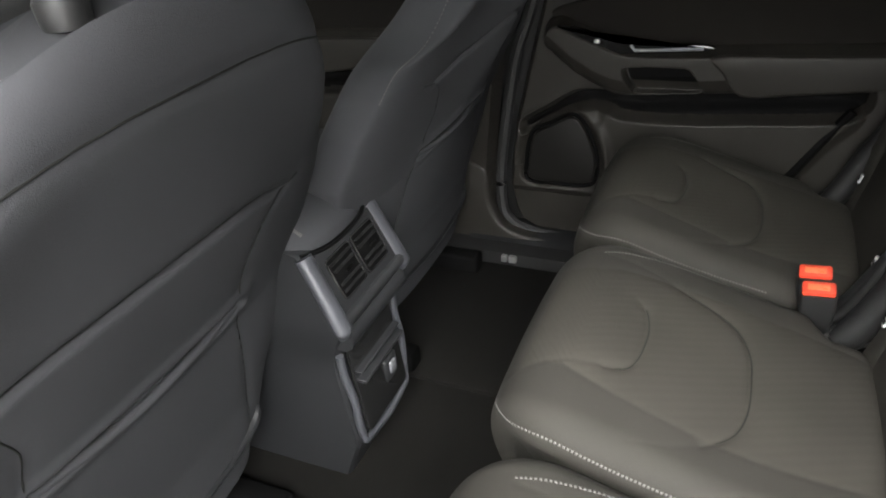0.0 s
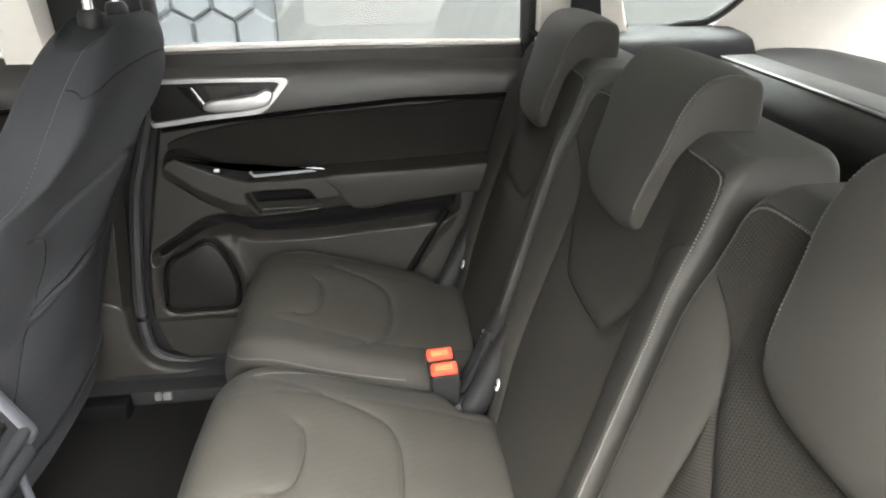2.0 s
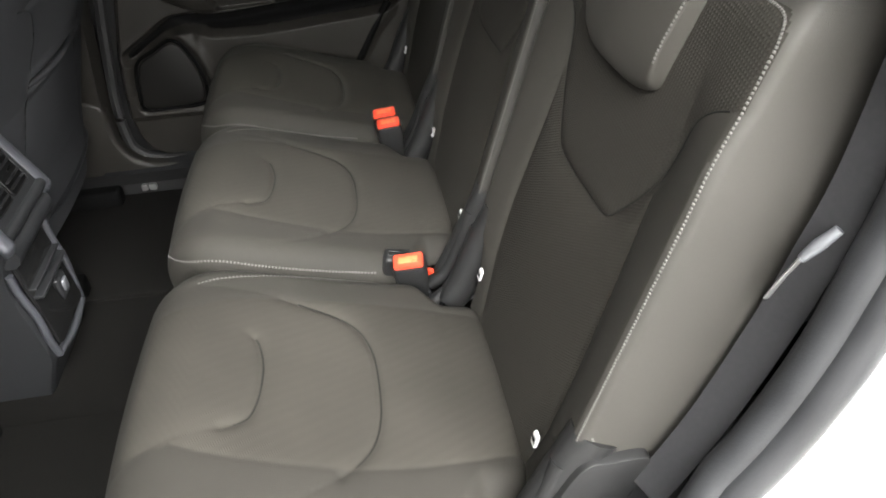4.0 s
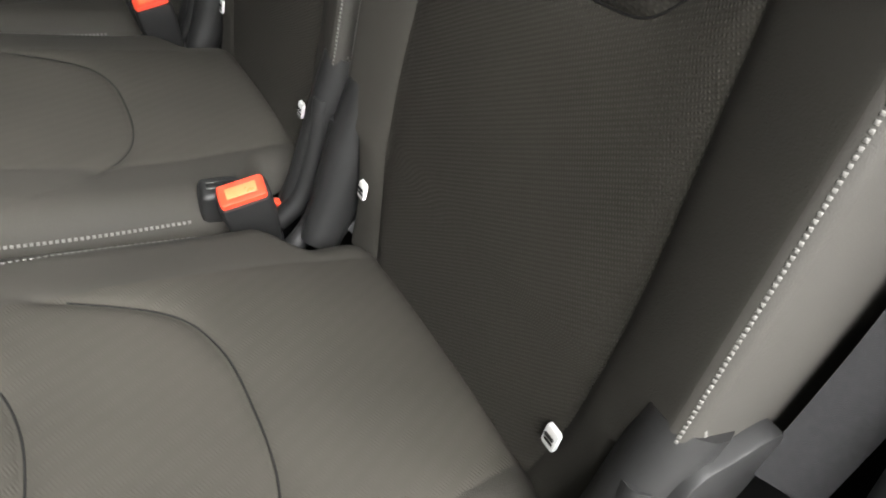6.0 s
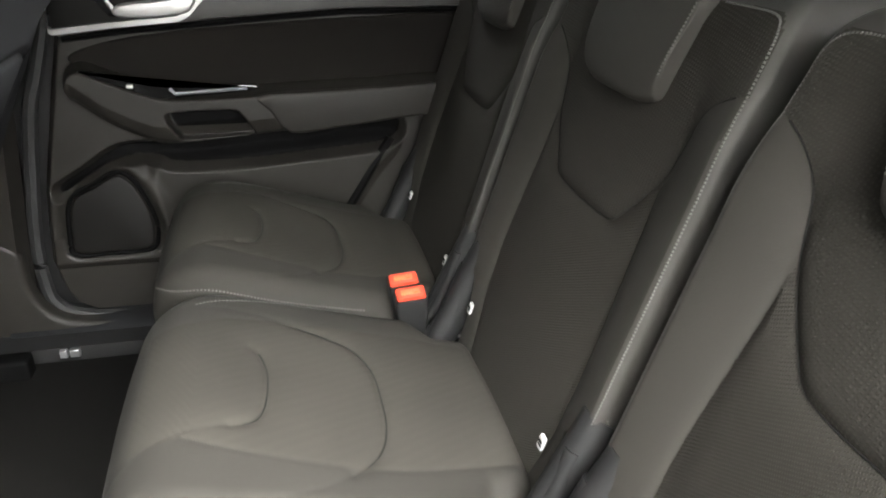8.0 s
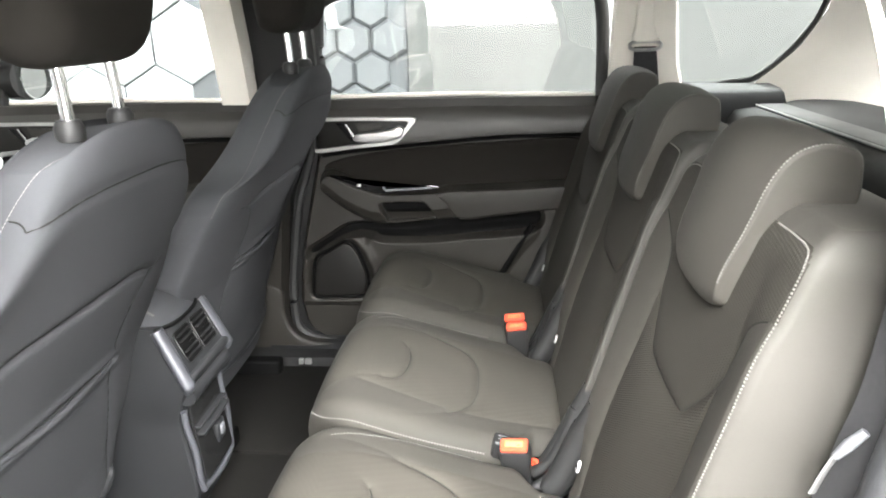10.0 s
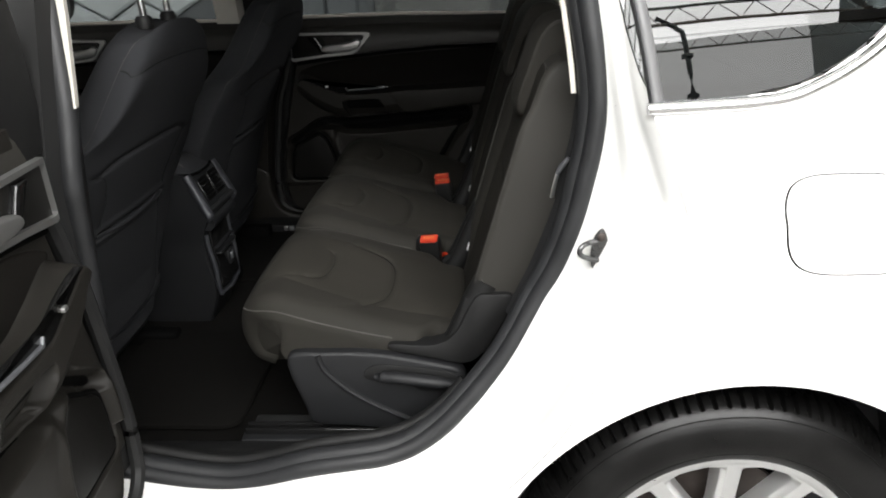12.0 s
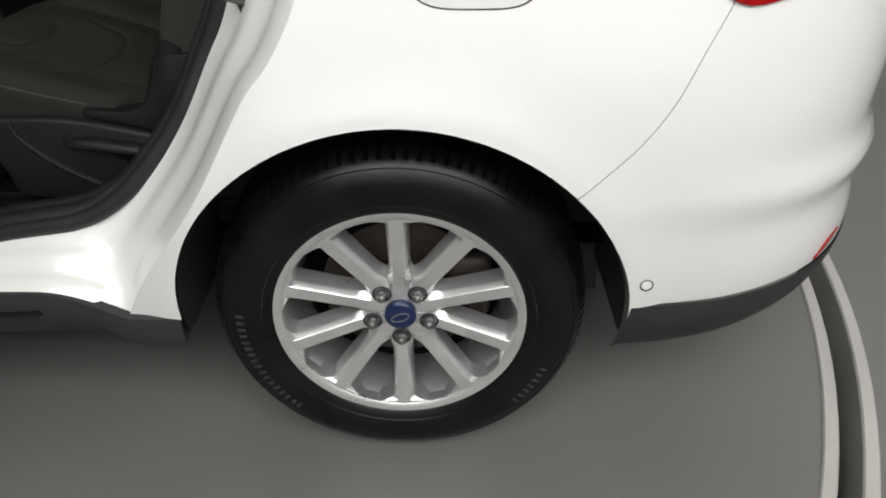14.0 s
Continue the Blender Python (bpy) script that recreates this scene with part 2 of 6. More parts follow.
CUSHION_CLOTH = cloth("cushion_cloth", (0.0256, 0.0237, 0.0198), (0, 0, radians(62)), 0.0026, 0.28, 0.22, 5.0, 0.045)
# back and insert colours darkened from the cushion's, for shade on the backs
SHADED_BACK_CLOTH = cloth("shaded_back_cloth", (0.0190, 0.0174, 0.0144), (0, 0, radians(28)), 0.0021, 0.65, 0.14, 1.4, 0.24)
SHADED_INSERT_CLOTH = cloth("shaded_insert_cloth", (0.0186, 0.0171, 0.0143), (0, 0, radians(-7)), 0.0042, 0.6, 0.10, 0.8, 0.16)
SEAT_TRIM = material("seat_trim_cloth", (0.0180, 0.0167, 0.0139), 0.8, vary=0.12, scale=6, bump=0.3, bump_scale=900, spec=0.2)
HEAD_TRIM = material("headrest_trim", (0.0225, 0.0208, 0.0174), 0.72, vary=0.14, scale=7, bump=0.3, bump_scale=950, spec=0.28)
SIDE_TRIM = material("seat_side_trim", (0.0195, 0.0181, 0.0153), 0.68, vary=0.10, scale=5, bump=0.25, bump_scale=1000, spec=0.35)
SEAL_GREY = material("seal_rubber", (0.0145, 0.0150, 0.0162), 0.5, vary=0.15, scale=20, bump=0.2, bump_scale=500, spec=0.45)
FRONT_CLOTH = material("front_seat_cloth", (0.0235, 0.0241, 0.0262), 0.92, vary=0.12, scale=6, bump=0.35, bump_scale=900, spec=0.15)
THREAD = material("thread", (0.062, 0.060, 0.055), 0.8, vary=0.1, scale=300)
PIPING = material("dark_seam", (0.007, 0.007, 0.0065), 0.9, spec=0.1)
DARK_PLASTIC = material("dark_plastic", (0.0089, 0.0089, 0.0089), 0.5, vary=0.12, scale=10, bump=0.25, bump_scale=1500, spec=0.28)
GREY_PLASTIC = material("grey_plastic", (0.0100, 0.0103, 0.0111), 0.48, vary=0.1, scale=9, bump=0.3, bump_scale=1300, spec=0.28)
DOOR_PLASTIC = material("door_plastic", (0.0165, 0.0152, 0.0132), 0.45, vary=0.1, scale=9, bump=0.3, bump_scale=1300, spec=0.2)
# door plastic made lighter, window light put into the upper trim's colour
LIT_UPPER_TRIM = material("lit_upper_trim_plastic", (0.0250, 0.0236, 0.0208), 0.42, vary=0.1, scale=9, bump=0.3, bump_scale=1300, spec=0.35)
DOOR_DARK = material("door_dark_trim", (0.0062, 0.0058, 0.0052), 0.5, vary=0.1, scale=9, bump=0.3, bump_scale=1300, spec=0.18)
DOOR_CLOTH = material("door_cloth", (0.0088, 0.0078, 0.0066), 0.9, vary=0.12, scale=7, bump=0.4, bump_scale=900, spec=0.12)
CONSOLE_TRIM = material("satin_grey_trim", (0.050, 0.052, 0.058), 0.38, 0.4, vary=0.06, scale=20)
TRIM_SILVER = material("dull_silver_trim", (0.115, 0.118, 0.126), 0.42, 0.4, vary=0.06, scale=20)
# near-black, for black parts and for shade put into the colour
BLACK_AND_SHADE = material("black_and_shade", (0.002, 0.002, 0.002), 0.7, vary=0.1, spec=0.05)
SATIN_STRIP = material("satin_window_strip", (0.11, 0.11, 0.112), 0.38, vary=0.08, scale=12, bump=0.1, bump_scale=400, spec=0.5)
STRIKER = material("striker_steel", (0.11, 0.11, 0.11), 0.3, 0.9, vary=0.1, scale=40)
GLOSS_BLACK = material("gloss_black", (0.008, 0.008, 0.008), 0.12, vary=0.1)
SATIN = material("satin_aluminium", (0.4056, 0.4056, 0.3978), 0.34, 0.85, vary=0.05, scale=20)
CHROME = material("chrome", (0.80, 0.80, 0.80), 0.1, 1.0, vary=0.03)
RED_BUTTON = material("red_button", (0.46, 0.036, 0.0145), 0.4, vary=0.08, scale=40)
PALE_ORANGE = material("pale_orange", (0.62, 0.13, 0.05), 0.3, vary=0.1, scale=60)
WHITE_TAG = material("white_tag", (0.42, 0.42, 0.41), 0.6, vary=0.05, scale=60)
BELT = material("belt_webbing", (0.0045, 0.0045, 0.0055), 0.85, vary=0.15, scale=200, bump=0.4, bump_scale=1800)
CARPET = material("carpet", (0.0044, 0.0041, 0.0036), 0.98, vary=0.25, scale=30, bump=1.0, bump_scale=700, spec=0.1)
LINING = material("light_lining", (0.60, 0.575, 0.52), 0.9, vary=0.05, scale=10, bump=0.2, bump_scale=900)
PAINT = material("white_paint", (0.80, 0.80, 0.78), 0.35, vary=0.015, scale=3, coat=1.0)
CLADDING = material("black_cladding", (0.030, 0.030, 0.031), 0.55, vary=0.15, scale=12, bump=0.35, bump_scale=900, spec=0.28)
RUBBER = material("rubber_seal", (0.016, 0.016, 0.016), 0.55, vary=0.15, scale=20, bump=0.2, bump_scale=500, spec=0.28)
TYRE = material("tyre_rubber", (0.0042, 0.0041, 0.0040), 0.32, vary=0.6, scale=11, bump=0.3, bump_scale=260, spec=0.26)
ALLOY = material("alloy_silver", (0.78, 0.78, 0.775), 0.33, 0.85, vary=0.06, scale=18, bump=0.05, bump_scale=900)
STEEL = material("dark_steel", (0.055, 0.045, 0.040), 0.55, 0.6, vary=0.35, scale=18)
BLUE_CAP = material("blue_cap", (0.008, 0.018, 0.07), 0.25, vary=0.1)
RED_LENS = material("red_lens", (0.30, 0.006, 0.006), 0.12, vary=0.1, scale=14, coat=0.5)
SMOKED_LENS = material("smoked_red_lens", (0.040, 0.004, 0.005), 0.10, vary=0.2, scale=14, coat=0.5)
FLOOR = material("floor_coating", (0.16, 0.156, 0.148), 0.55, vary=0.10, scale=1.6, bump=0.15, bump_scale=120)
SEAM_GREY = material("seam_grey", (0.22, 0.22, 0.215), 0.6)
COVER_GREY = material("cover_sheet_grey", (0.040, 0.040, 0.041), 0.7, vary=0.15, scale=5, bump=0.4, bump_scale=500)
RAIL_GREY = material("rail_grey", (0.115, 0.115, 0.115), 0.55, 0.2, vary=0.06, scale=14)
RIM_STEEL = material("painted_rim", (0.46, 0.45, 0.42), 0.45, vary=0.08, scale=4)
WALL = material("grey_wall", (0.105, 0.105, 0.104), 0.8, vary=0.04, scale=1.2, bump=0.1, bump_scale=60)
HEX_PALE = material("pale_hexagon", (0.5100, 0.5270, 0.5440), 0.5, vary=0.08, scale=2.0)
HEX_DARK = material("slate_hexagon", (0.1040, 0.1080, 0.1160), 0.5, vary=0.2, scale=2.0)
HALL = material("hall_sheeting", (0.72, 0.72, 0.70), 0.7, vary=0.05, scale=0.8)
UNSEEN_DARK_WALL = material("unseen_dark_wall", (0.10, 0.10, 0.10), 0.9, vary=0.1, scale=2.0)
GIRDER = material("girder_steel", (0.13, 0.10, 0.08), 0.6, vary=0.2, scale=5)


def glass(name, tint, rough=0.0, ior=1.5):
    """A thin pane: mostly clear and tinted, with a mirror share."""
    m = bpy.data.materials.new(name)
    m.use_nodes = True
    nt = m.node_tree
    nt.nodes.remove(nt.nodes["Principled BSDF"])
    out = nt.nodes["Material Output"]
    clear, mirror, mix = nt.nodes.new("ShaderNodeBsdfTransparent"), nt.nodes.new("ShaderNodeBsdfGlossy"), nt.nodes.new("ShaderNodeMixShader")
    clear.inputs[0].default_value = (*tint, 1)
    mirror.inputs["Roughness"].default_value = rough
    fr = nt.nodes.new("ShaderNodeFresnel")
    fr.inputs[0].default_value = ior
    nt.links.new(fr.outputs[0], mix.inputs[0])
    nt.links.new(clear.outputs[0], mix.inputs[1])
    nt.links.new(mirror.outputs[0], mix.inputs[2])
    nt.links.new(mix.outputs[0], out.inputs[0])
    return m


PANE = glass("window_pane", (0.65, 0.675, 0.665))
ROOF_PANE = glass("added_roof_glass", (0.42, 0.44, 0.43))
NUT_STEEL = material("nut_steel", (0.20, 0.20, 0.195), 0.3, 0.8, vary=0.1, scale=60)
PRIVACY = glass("privacy_pane", (0.10, 0.11, 0.11), ior=1.9)

# ---- second row: three single seats ----
PITCH = 0.445


def back_x(z):
    """The seat back's front face at a height."""
    return -0.358 + 0.29 * (z - 0.915)


def groove(d, depth=0.0045, width=0.0028, puff=0.0006):
    return -depth * np.exp(-((d / width) ** 2)) + puff * np.exp(-(((d - 0.014) / 0.010) ** 2))


CUSHION_INNER = spline([(-0.885, -0.125), (-0.80, -0.098), (-0.745, -0.083), (-0.725, -0.060), (-0.718, 0.0), (-0.725, 0.045), (-0.738, 0.060)], 8)
CUSHION_OUTER = spline([(-0.72, -0.185), (-0.665, -0.164), (-0.612, -0.120), (-0.592, -0.070), (-0.589, 0.0), (-0.594, 0.050), (-0.615, 0.092), (-0.665, 0.120), (-0.735, 0.142), (-0.80, 0.15)], 8)
PAD_HALF = [(0.0, 0.910), (0.045, 0.9105), (0.072, 0.914), (0.086, 0.925), (0.113, 0.958), (0.130, 0.985), (0.139, 1.012), (0.147, 1.037), (0.162, 1.056), (0.184, 1.069), (0.208, 1.076)]
PAD_EDGE = [tuple(p) for p in spline(PAD_HALF[::-1] + [(-y, z) for y, z in PAD_HALF[1:]], 5)]
PAD_CLOSED = PAD_EDGE + [(-0.30, 1.08), (-0.30, 1.3), (0.30, 1.3), (0.30, 1.08)]
BOLSTER_R = spline([(0.116, 0.60), (0.138, 0.70), (0.143, 0.79), (0.138, 0.88), (0.132, 0.95), (0.131, 0.985)], 8)
BOLSTER_L = BOLSTER_R * (-1, 1)
BORDER_R = spline([(-0.80, 0.108), (-0.77, 0.120), (-0.70, 0.131), (-0.62, 0.136), (-0.54, 0.132), (-0.45, 0.118)], 8)
BORDER_L = BORDER_R * (1, -1)


def seat_cushion():
    prof = spline([(-0.440, 0.600), (-0.446, 0.632), (-0.50, 0.648), (-0.57, 0.664), (-0.66, 0.690), (-0.73, 0.711), (-0.785, 0.725), (-0.828, 0.722),
                   (-0.862, 0.700), (-0.882, 0.660), (-0.886, 0.612), (-0.868, 0.566), (-0.83, 0.545)], 10)
    count = 300
    prof = even(prof, count)
    tan = np.gradient(prof, axis=0)
    tan /= np.linalg.norm(tan, axis=1, keepdims=True)
    nor = np.stack([tan[:, 1], -tan[:, 0]], 1)
    if nor[100, 1] < 0:
        nor = -nor
    s = np.linspace(0, 1, count)
    half = 0.213 - 0.050 * smooth01(0.50, 0.88, s) ** 1.5 - 0.046 * smooth01(0.185, 0.115, s)
    r, h = 0.040, 0.085
    arc = np.linspace(-1, 1, 240)
    rows, across = [], []
    for i in range(count):
        flat = half[i] - r
        length = flat + r * math.pi / 2 + h
        a = np.abs(arc) * length
        across.append(arc * length)
        y = np.where(a < flat, a, np.where(a < flat + r * math.pi / 2, flat + r * np.sin(np.clip(a - flat, 0, r * math.pi / 2) / r), half[i]))
        drop = np.where(a < flat, 0, np.where(a < flat + r * math.pi / 2, r * (1 - np.cos(np.clip(a - flat, 0, r * math.pi / 2) / r)), r + a - flat - r * math.pi / 2))
        y = y * np.sign(arc)
        lift = 0.006 * np.cos(np.clip(y / half[i], -1, 1) * math.pi / 2)
        x = prof[i, 0] + nor[i, 0] * (lift - drop)
        z = prof[i, 1] + nor[i, 1] * (lift - drop)
        # round the nose the side wall closes towards its own middle
        f = np.clip((drop - r) / h, 0, 1)
        k = smooth01(0.50, 0.60, s[i])
        x = x + k * f * (-0.790 - (prof[i, 0] - nor[i, 0] * r) + nor[i, 0] * h)
        z = z + k * f * (0.632 - (prof[i, 1] - nor[i, 1] * r) + nor[i, 1] * h)
        y = y + k * f * (0.198 - half[i]) * np.sign(arc)
        top = (np.abs(y) < half[i] - 0.004) & (drop < 0.03) & (s[i] < 0.8)
        faint = np.where(top, np.minimum.reduce([near_line(x, y, CUSHION_INNER), near_line(x, y, CUSHION_OUTER), near_line(x, y, BORDER_R), near_line(x, y, BORDER_L)]), 9)
        deep = np.where(top, np.minimum(near_line(x, y, CUSHION_INNER[14:-6]), near_line(x, y, CUSHION_OUTER[12:-12])), 9)
        g = -0.0010 * np.exp(-faint / 0.006) - 0.0040 * np.exp(-deep / 0.007)
        hollow = -0.004 * np.exp(-(((x + 0.66) / 0.06) ** 2) - (y / 0.08) ** 2)
        x = x + nor[i, 0] * (g + hollow)
        z = z + nor[i, 1] * (g + hollow)
        rows.append(np.stack([x, y, z], 1))
    me = sheet("cushion", rows, 0.0, 60)
    give_uv(me, np.array(across), np.repeat(np.linspace(0, 0.72, count)[:, None], 240, 1))
    return me


def back_half(z):
    """Half the width of a seat back at a height; the side panels end in a hem above the joints."""
    return 0.178 + 0.033 * smooth01(0.722, 0.748, z) - 0.006 * smooth01(1.00, 1.13, z)


def seat_back():
    loops = []
    zs = np.r_[np.linspace(0.615, 1.112, 320), 1.112 + 0.040 * np.sin(np.linspace(0, math.pi / 2, 30)[1:])]
    top = zs[-1]
    for z in zs:
        k = 0.0 if z <= 1.112 else (z - 1.112) / (top - 1.112)
        shrink = math.sqrt(max(0.0, 1 - (0.97 * k) ** 2))
        half = back_half(z) - 0.024 * (1 - shrink)
        deep = 0.128
        r = 0.013
        # from the middle of the rear face round the side, over the front and back
        f = np.linspace(-1, 1, 300) * (half - r)
        c = np.linspace(0, math.pi / 2, 9)[1:-1]
        side = np.linspace(deep - 0.02, r, 14)
        yy = np.r_[0.0, -(half - 0.03), -half * np.ones(14), -(half - r) - r * np.cos(c), f, (half - r) + r * np.sin(c), half * np.ones(14), half - 0.03]
        dd = np.r_[deep, deep, side, r - r * np.sin(c), np.zeros(300), r - r * np.cos(c), side[::-1], deep]
        yy = yy * np.where(dd > 0.004, back_half(z + 0.75 * np.clip(dd, 0, 0.075)) / back_half(z), 1.0)
        front = smooth01(0.03, 0.006, dd)
        inset = 0.032 * (1 - shrink) * smooth01(0.05, 0.0, dd)
        x = back_x(z) + dd + inset - 0.03 * (1 - shrink) * smooth01(0.06, 0.128, dd)
        zz = np.full_like(yy, z)
        within = inside(yy, zz, np.array(PAD_CLOSED))
        d = near_line(yy, zz, PAD_CLOSED)
        g = -0.0062 * (1 - 0.75 * smooth01(1.02, 1.06, z)) * np.exp(-d / np.where(within, 0.009, 0.012))
        seam = np.minimum(near_line(yy, zz, BOLSTER_R), near_line(yy, zz, BOLSTER_L))
        g = np.minimum(g, -0.0040 * np.exp(-seam / 0.007) * ~within)
        swell = np.clip((np.abs(yy) - 0.134) / (half - 0.134 + 1e-9), 0, 1)
        bolster = 0.015 * np.sin(swell * math.pi / 2) * smooth01(0.64, 0.76, z) * (1 - 0.8 * smooth01(1.02, 1.12, z))
        belly = 0.004 * np.cos(np.clip(yy / 0.14, -1, 1) * math.pi / 2) * np.exp(-(((z - 0.80) / 0.10) ** 2))
        x = x - front * (g + belly) - smooth01(0.10, 0.0, dd) * bolster
        loops.append(np.stack([x, yy, zz], 1))
    n = len(loops[0])
    me = rings("backrest", loops, True, True, 60)
    girth = np.r_[0, np.cumsum(np.linalg.norm(np.diff(loops[200], axis=0), axis=1))]
    give_uv(me, np.tile(girth, (len(zs), 1)), np.repeat(np.array(zs)[:, None], n, 1))
    return me


HEAD = spline([(-0.333, 1.050), (-0.326, 1.090), (-0.311, 1.138), (-0.298, 1.176), (-0.279, 1.203), (-0.255, 1.213), (-0.230, 1.210), (-0.216, 1.199),
               (-0.214, 1.160), (-0.228, 1.146), (-0.262, 1.132), (-0.288, 1.100), (-0.303, 1.062), (-0.315, 1.036), (-0.327, 1.034)], 8, True)


def head_loop(t):
    """The headrest's outline at t across it, -1 to 1: a hooked pad, narrower at its foot, with a firm edge to its sides."""
    mid = np.array([-0.268, 1.150])
    a = abs(t)
    edge = max(0.0, (a - 0.93) / 0.07)
    k = 1 - 0.10 * (1 - math.sqrt(max(0.0, 1 - edge * edge)))
    half = 0.083 + 0.017 * np.clip((HEAD[:, 1] - 1.03) / 0.13, 0, 1)
    drop = 0.016 * a ** 4 * smooth01(1.13, 1.04, HEAD[:, 1])
    p = mid + (HEAD - mid) * k
    crown = 0.007 * (1 - t * t) * smooth01(-0.27, -0.30, HEAD[:, 0])
    return np.stack([p[:, 0] - crown, half * t, p[:, 1] + drop - 0.005 * a * a], 1)


def seat_headrest():
    ts = np.r_[-1 + 0.07 * (1 - np.cos(np.linspace(0, math.pi / 2, 7))), np.linspace(-0.93, 0.93, 40)[1:-1], 1 - 0.07 * (1 - np.cos(np.linspace(math.pi / 2, 0, 7)))]
    return rings("headrest", [head_loop(t) for t in ts], True, True, 60)


def seat_stitching(cushion, back, head):
    """The stitched seams: a path and the mesh on which it lies."""
    seams = []
    left = spline([(-0.905, -0.05, 0.660), (-0.884, -0.118, 0.668), (-0.842, -0.170, 0.690), (-0.79, -0.197, 0.698), (-0.717, -0.207, 0.680), (-0.645, -0.210, 0.662), (-0.572, -0.210, 0.646)], 10)
    right = spline([(-0.805, 0.157, 0.728), (-0.74, 0.175, 0.706), (-0.66, 0.187, 0.683), (-0.574, 0.199, 0.662)], 10)
    seams += [("cushion", stitches("stitching", left, cushion, 0.0030, 0.0028, 0.0020)), ("cushion", stitches("stitching", right, cushion, 0.0030, 0.0028, 0.0020))]
    up = [(0.105, 1.149), (0.150, 1.149), (0.176, 1.147), (0.190, 1.141), (0.199, 1.128), (0.203, 1.108)] + [(float(back_half(z)) - 0.004, z) for z in (1.06, 1.0, 0.93, 0.86, 0.80, 0.76)]
    for side in (-1, 1):
        seams.append(("backrest", stitches("stitching", spline([(back_x(z) - 0.014, side * y, z) for y, z in up], 10), back)))
    hem = spline([(-0.402, -0.211, 0.768), (-0.392, -0.212, 0.748), (-0.353, -0.213, 0.722), (-0.315, -0.213, 0.704)], 10)
    seams.append(("backrest", stitches("stitching", hem, back)))
    rim = head_loop(-0.965)[2:60]
    for side in (1, -1):
        seams.append(("headrest", stitches("stitching", rim * (1, side, 1), head)))
    return seams


def laid(name, path, on, way, r=0.0013):
    """A thin dark seam lying in a groove of a mesh, found along a direction."""
    tree = BVHTree.FromPolygons([v.co for v in on.vertices], [tuple(p.vertices) for p in on.polygons])
    hits = [tree.ray_cast(Vector(q), Vector(way))[0] for q in even(np.array(path, float), 160)]
    p = np.array([h for h in hits if h is not None])
    for c in range(3):
        p[:, c] = np.convolve(np.pad(p[:, c], 3, mode="reflect", reflect_type="odd"), np.ones(7) / 7, "valid")
    return tube(name, p, r, 6)


def hinge_ribs(side):
    """The joint cover beside a seat: a broad moulded arm with folds at its foot."""
    bits = []
    arm = spline([(-0.470, side * 0.190, 0.610), (-0.446, side * 0.194, 0.650), (-0.420, side * 0.196, 0.705), (-0.392, side * 0.194, 0.757)], 8)
    bits.append(tube("hinge_arm", arm, np.interp(np.linspace(0, 1, len(arm)), [0, 0.4, 1], [0.020, 0.024, 0.027]), 14, flat=0.85, up=(0, 1, 0)))
    for k, (dx, w) in enumerate(((-0.012, 0.011), (0.024, 0.013), (0.046, 0.012))):
        path = spline([(-0.482 + dx, side * (0.200 - 0.002 * k), 0.606), (-0.455 + dx, side * (0.204 - 0.002 * k), 0.628), (-0.434 + dx, side * (0.205 - 0.002 * k), 0.672 - 0.005 * k), (-0.414 + dx, side * (0.201 - 0.002 * k), 0.728 - 0.012 * k)], 8)
        bits.append(tube("hinge_rib", path, w, 12))
    return bits


def child_seat_tag(y):
    z = 0.682
    lo = slab("tag", rounded_rect(-0.0065, -0.008, 0.0065, 0.008, 0.003), 0.003, 0.001, lambda u, v, h: (back_x(z + v) - h - 0.005, y + u, z + v))
    return lo


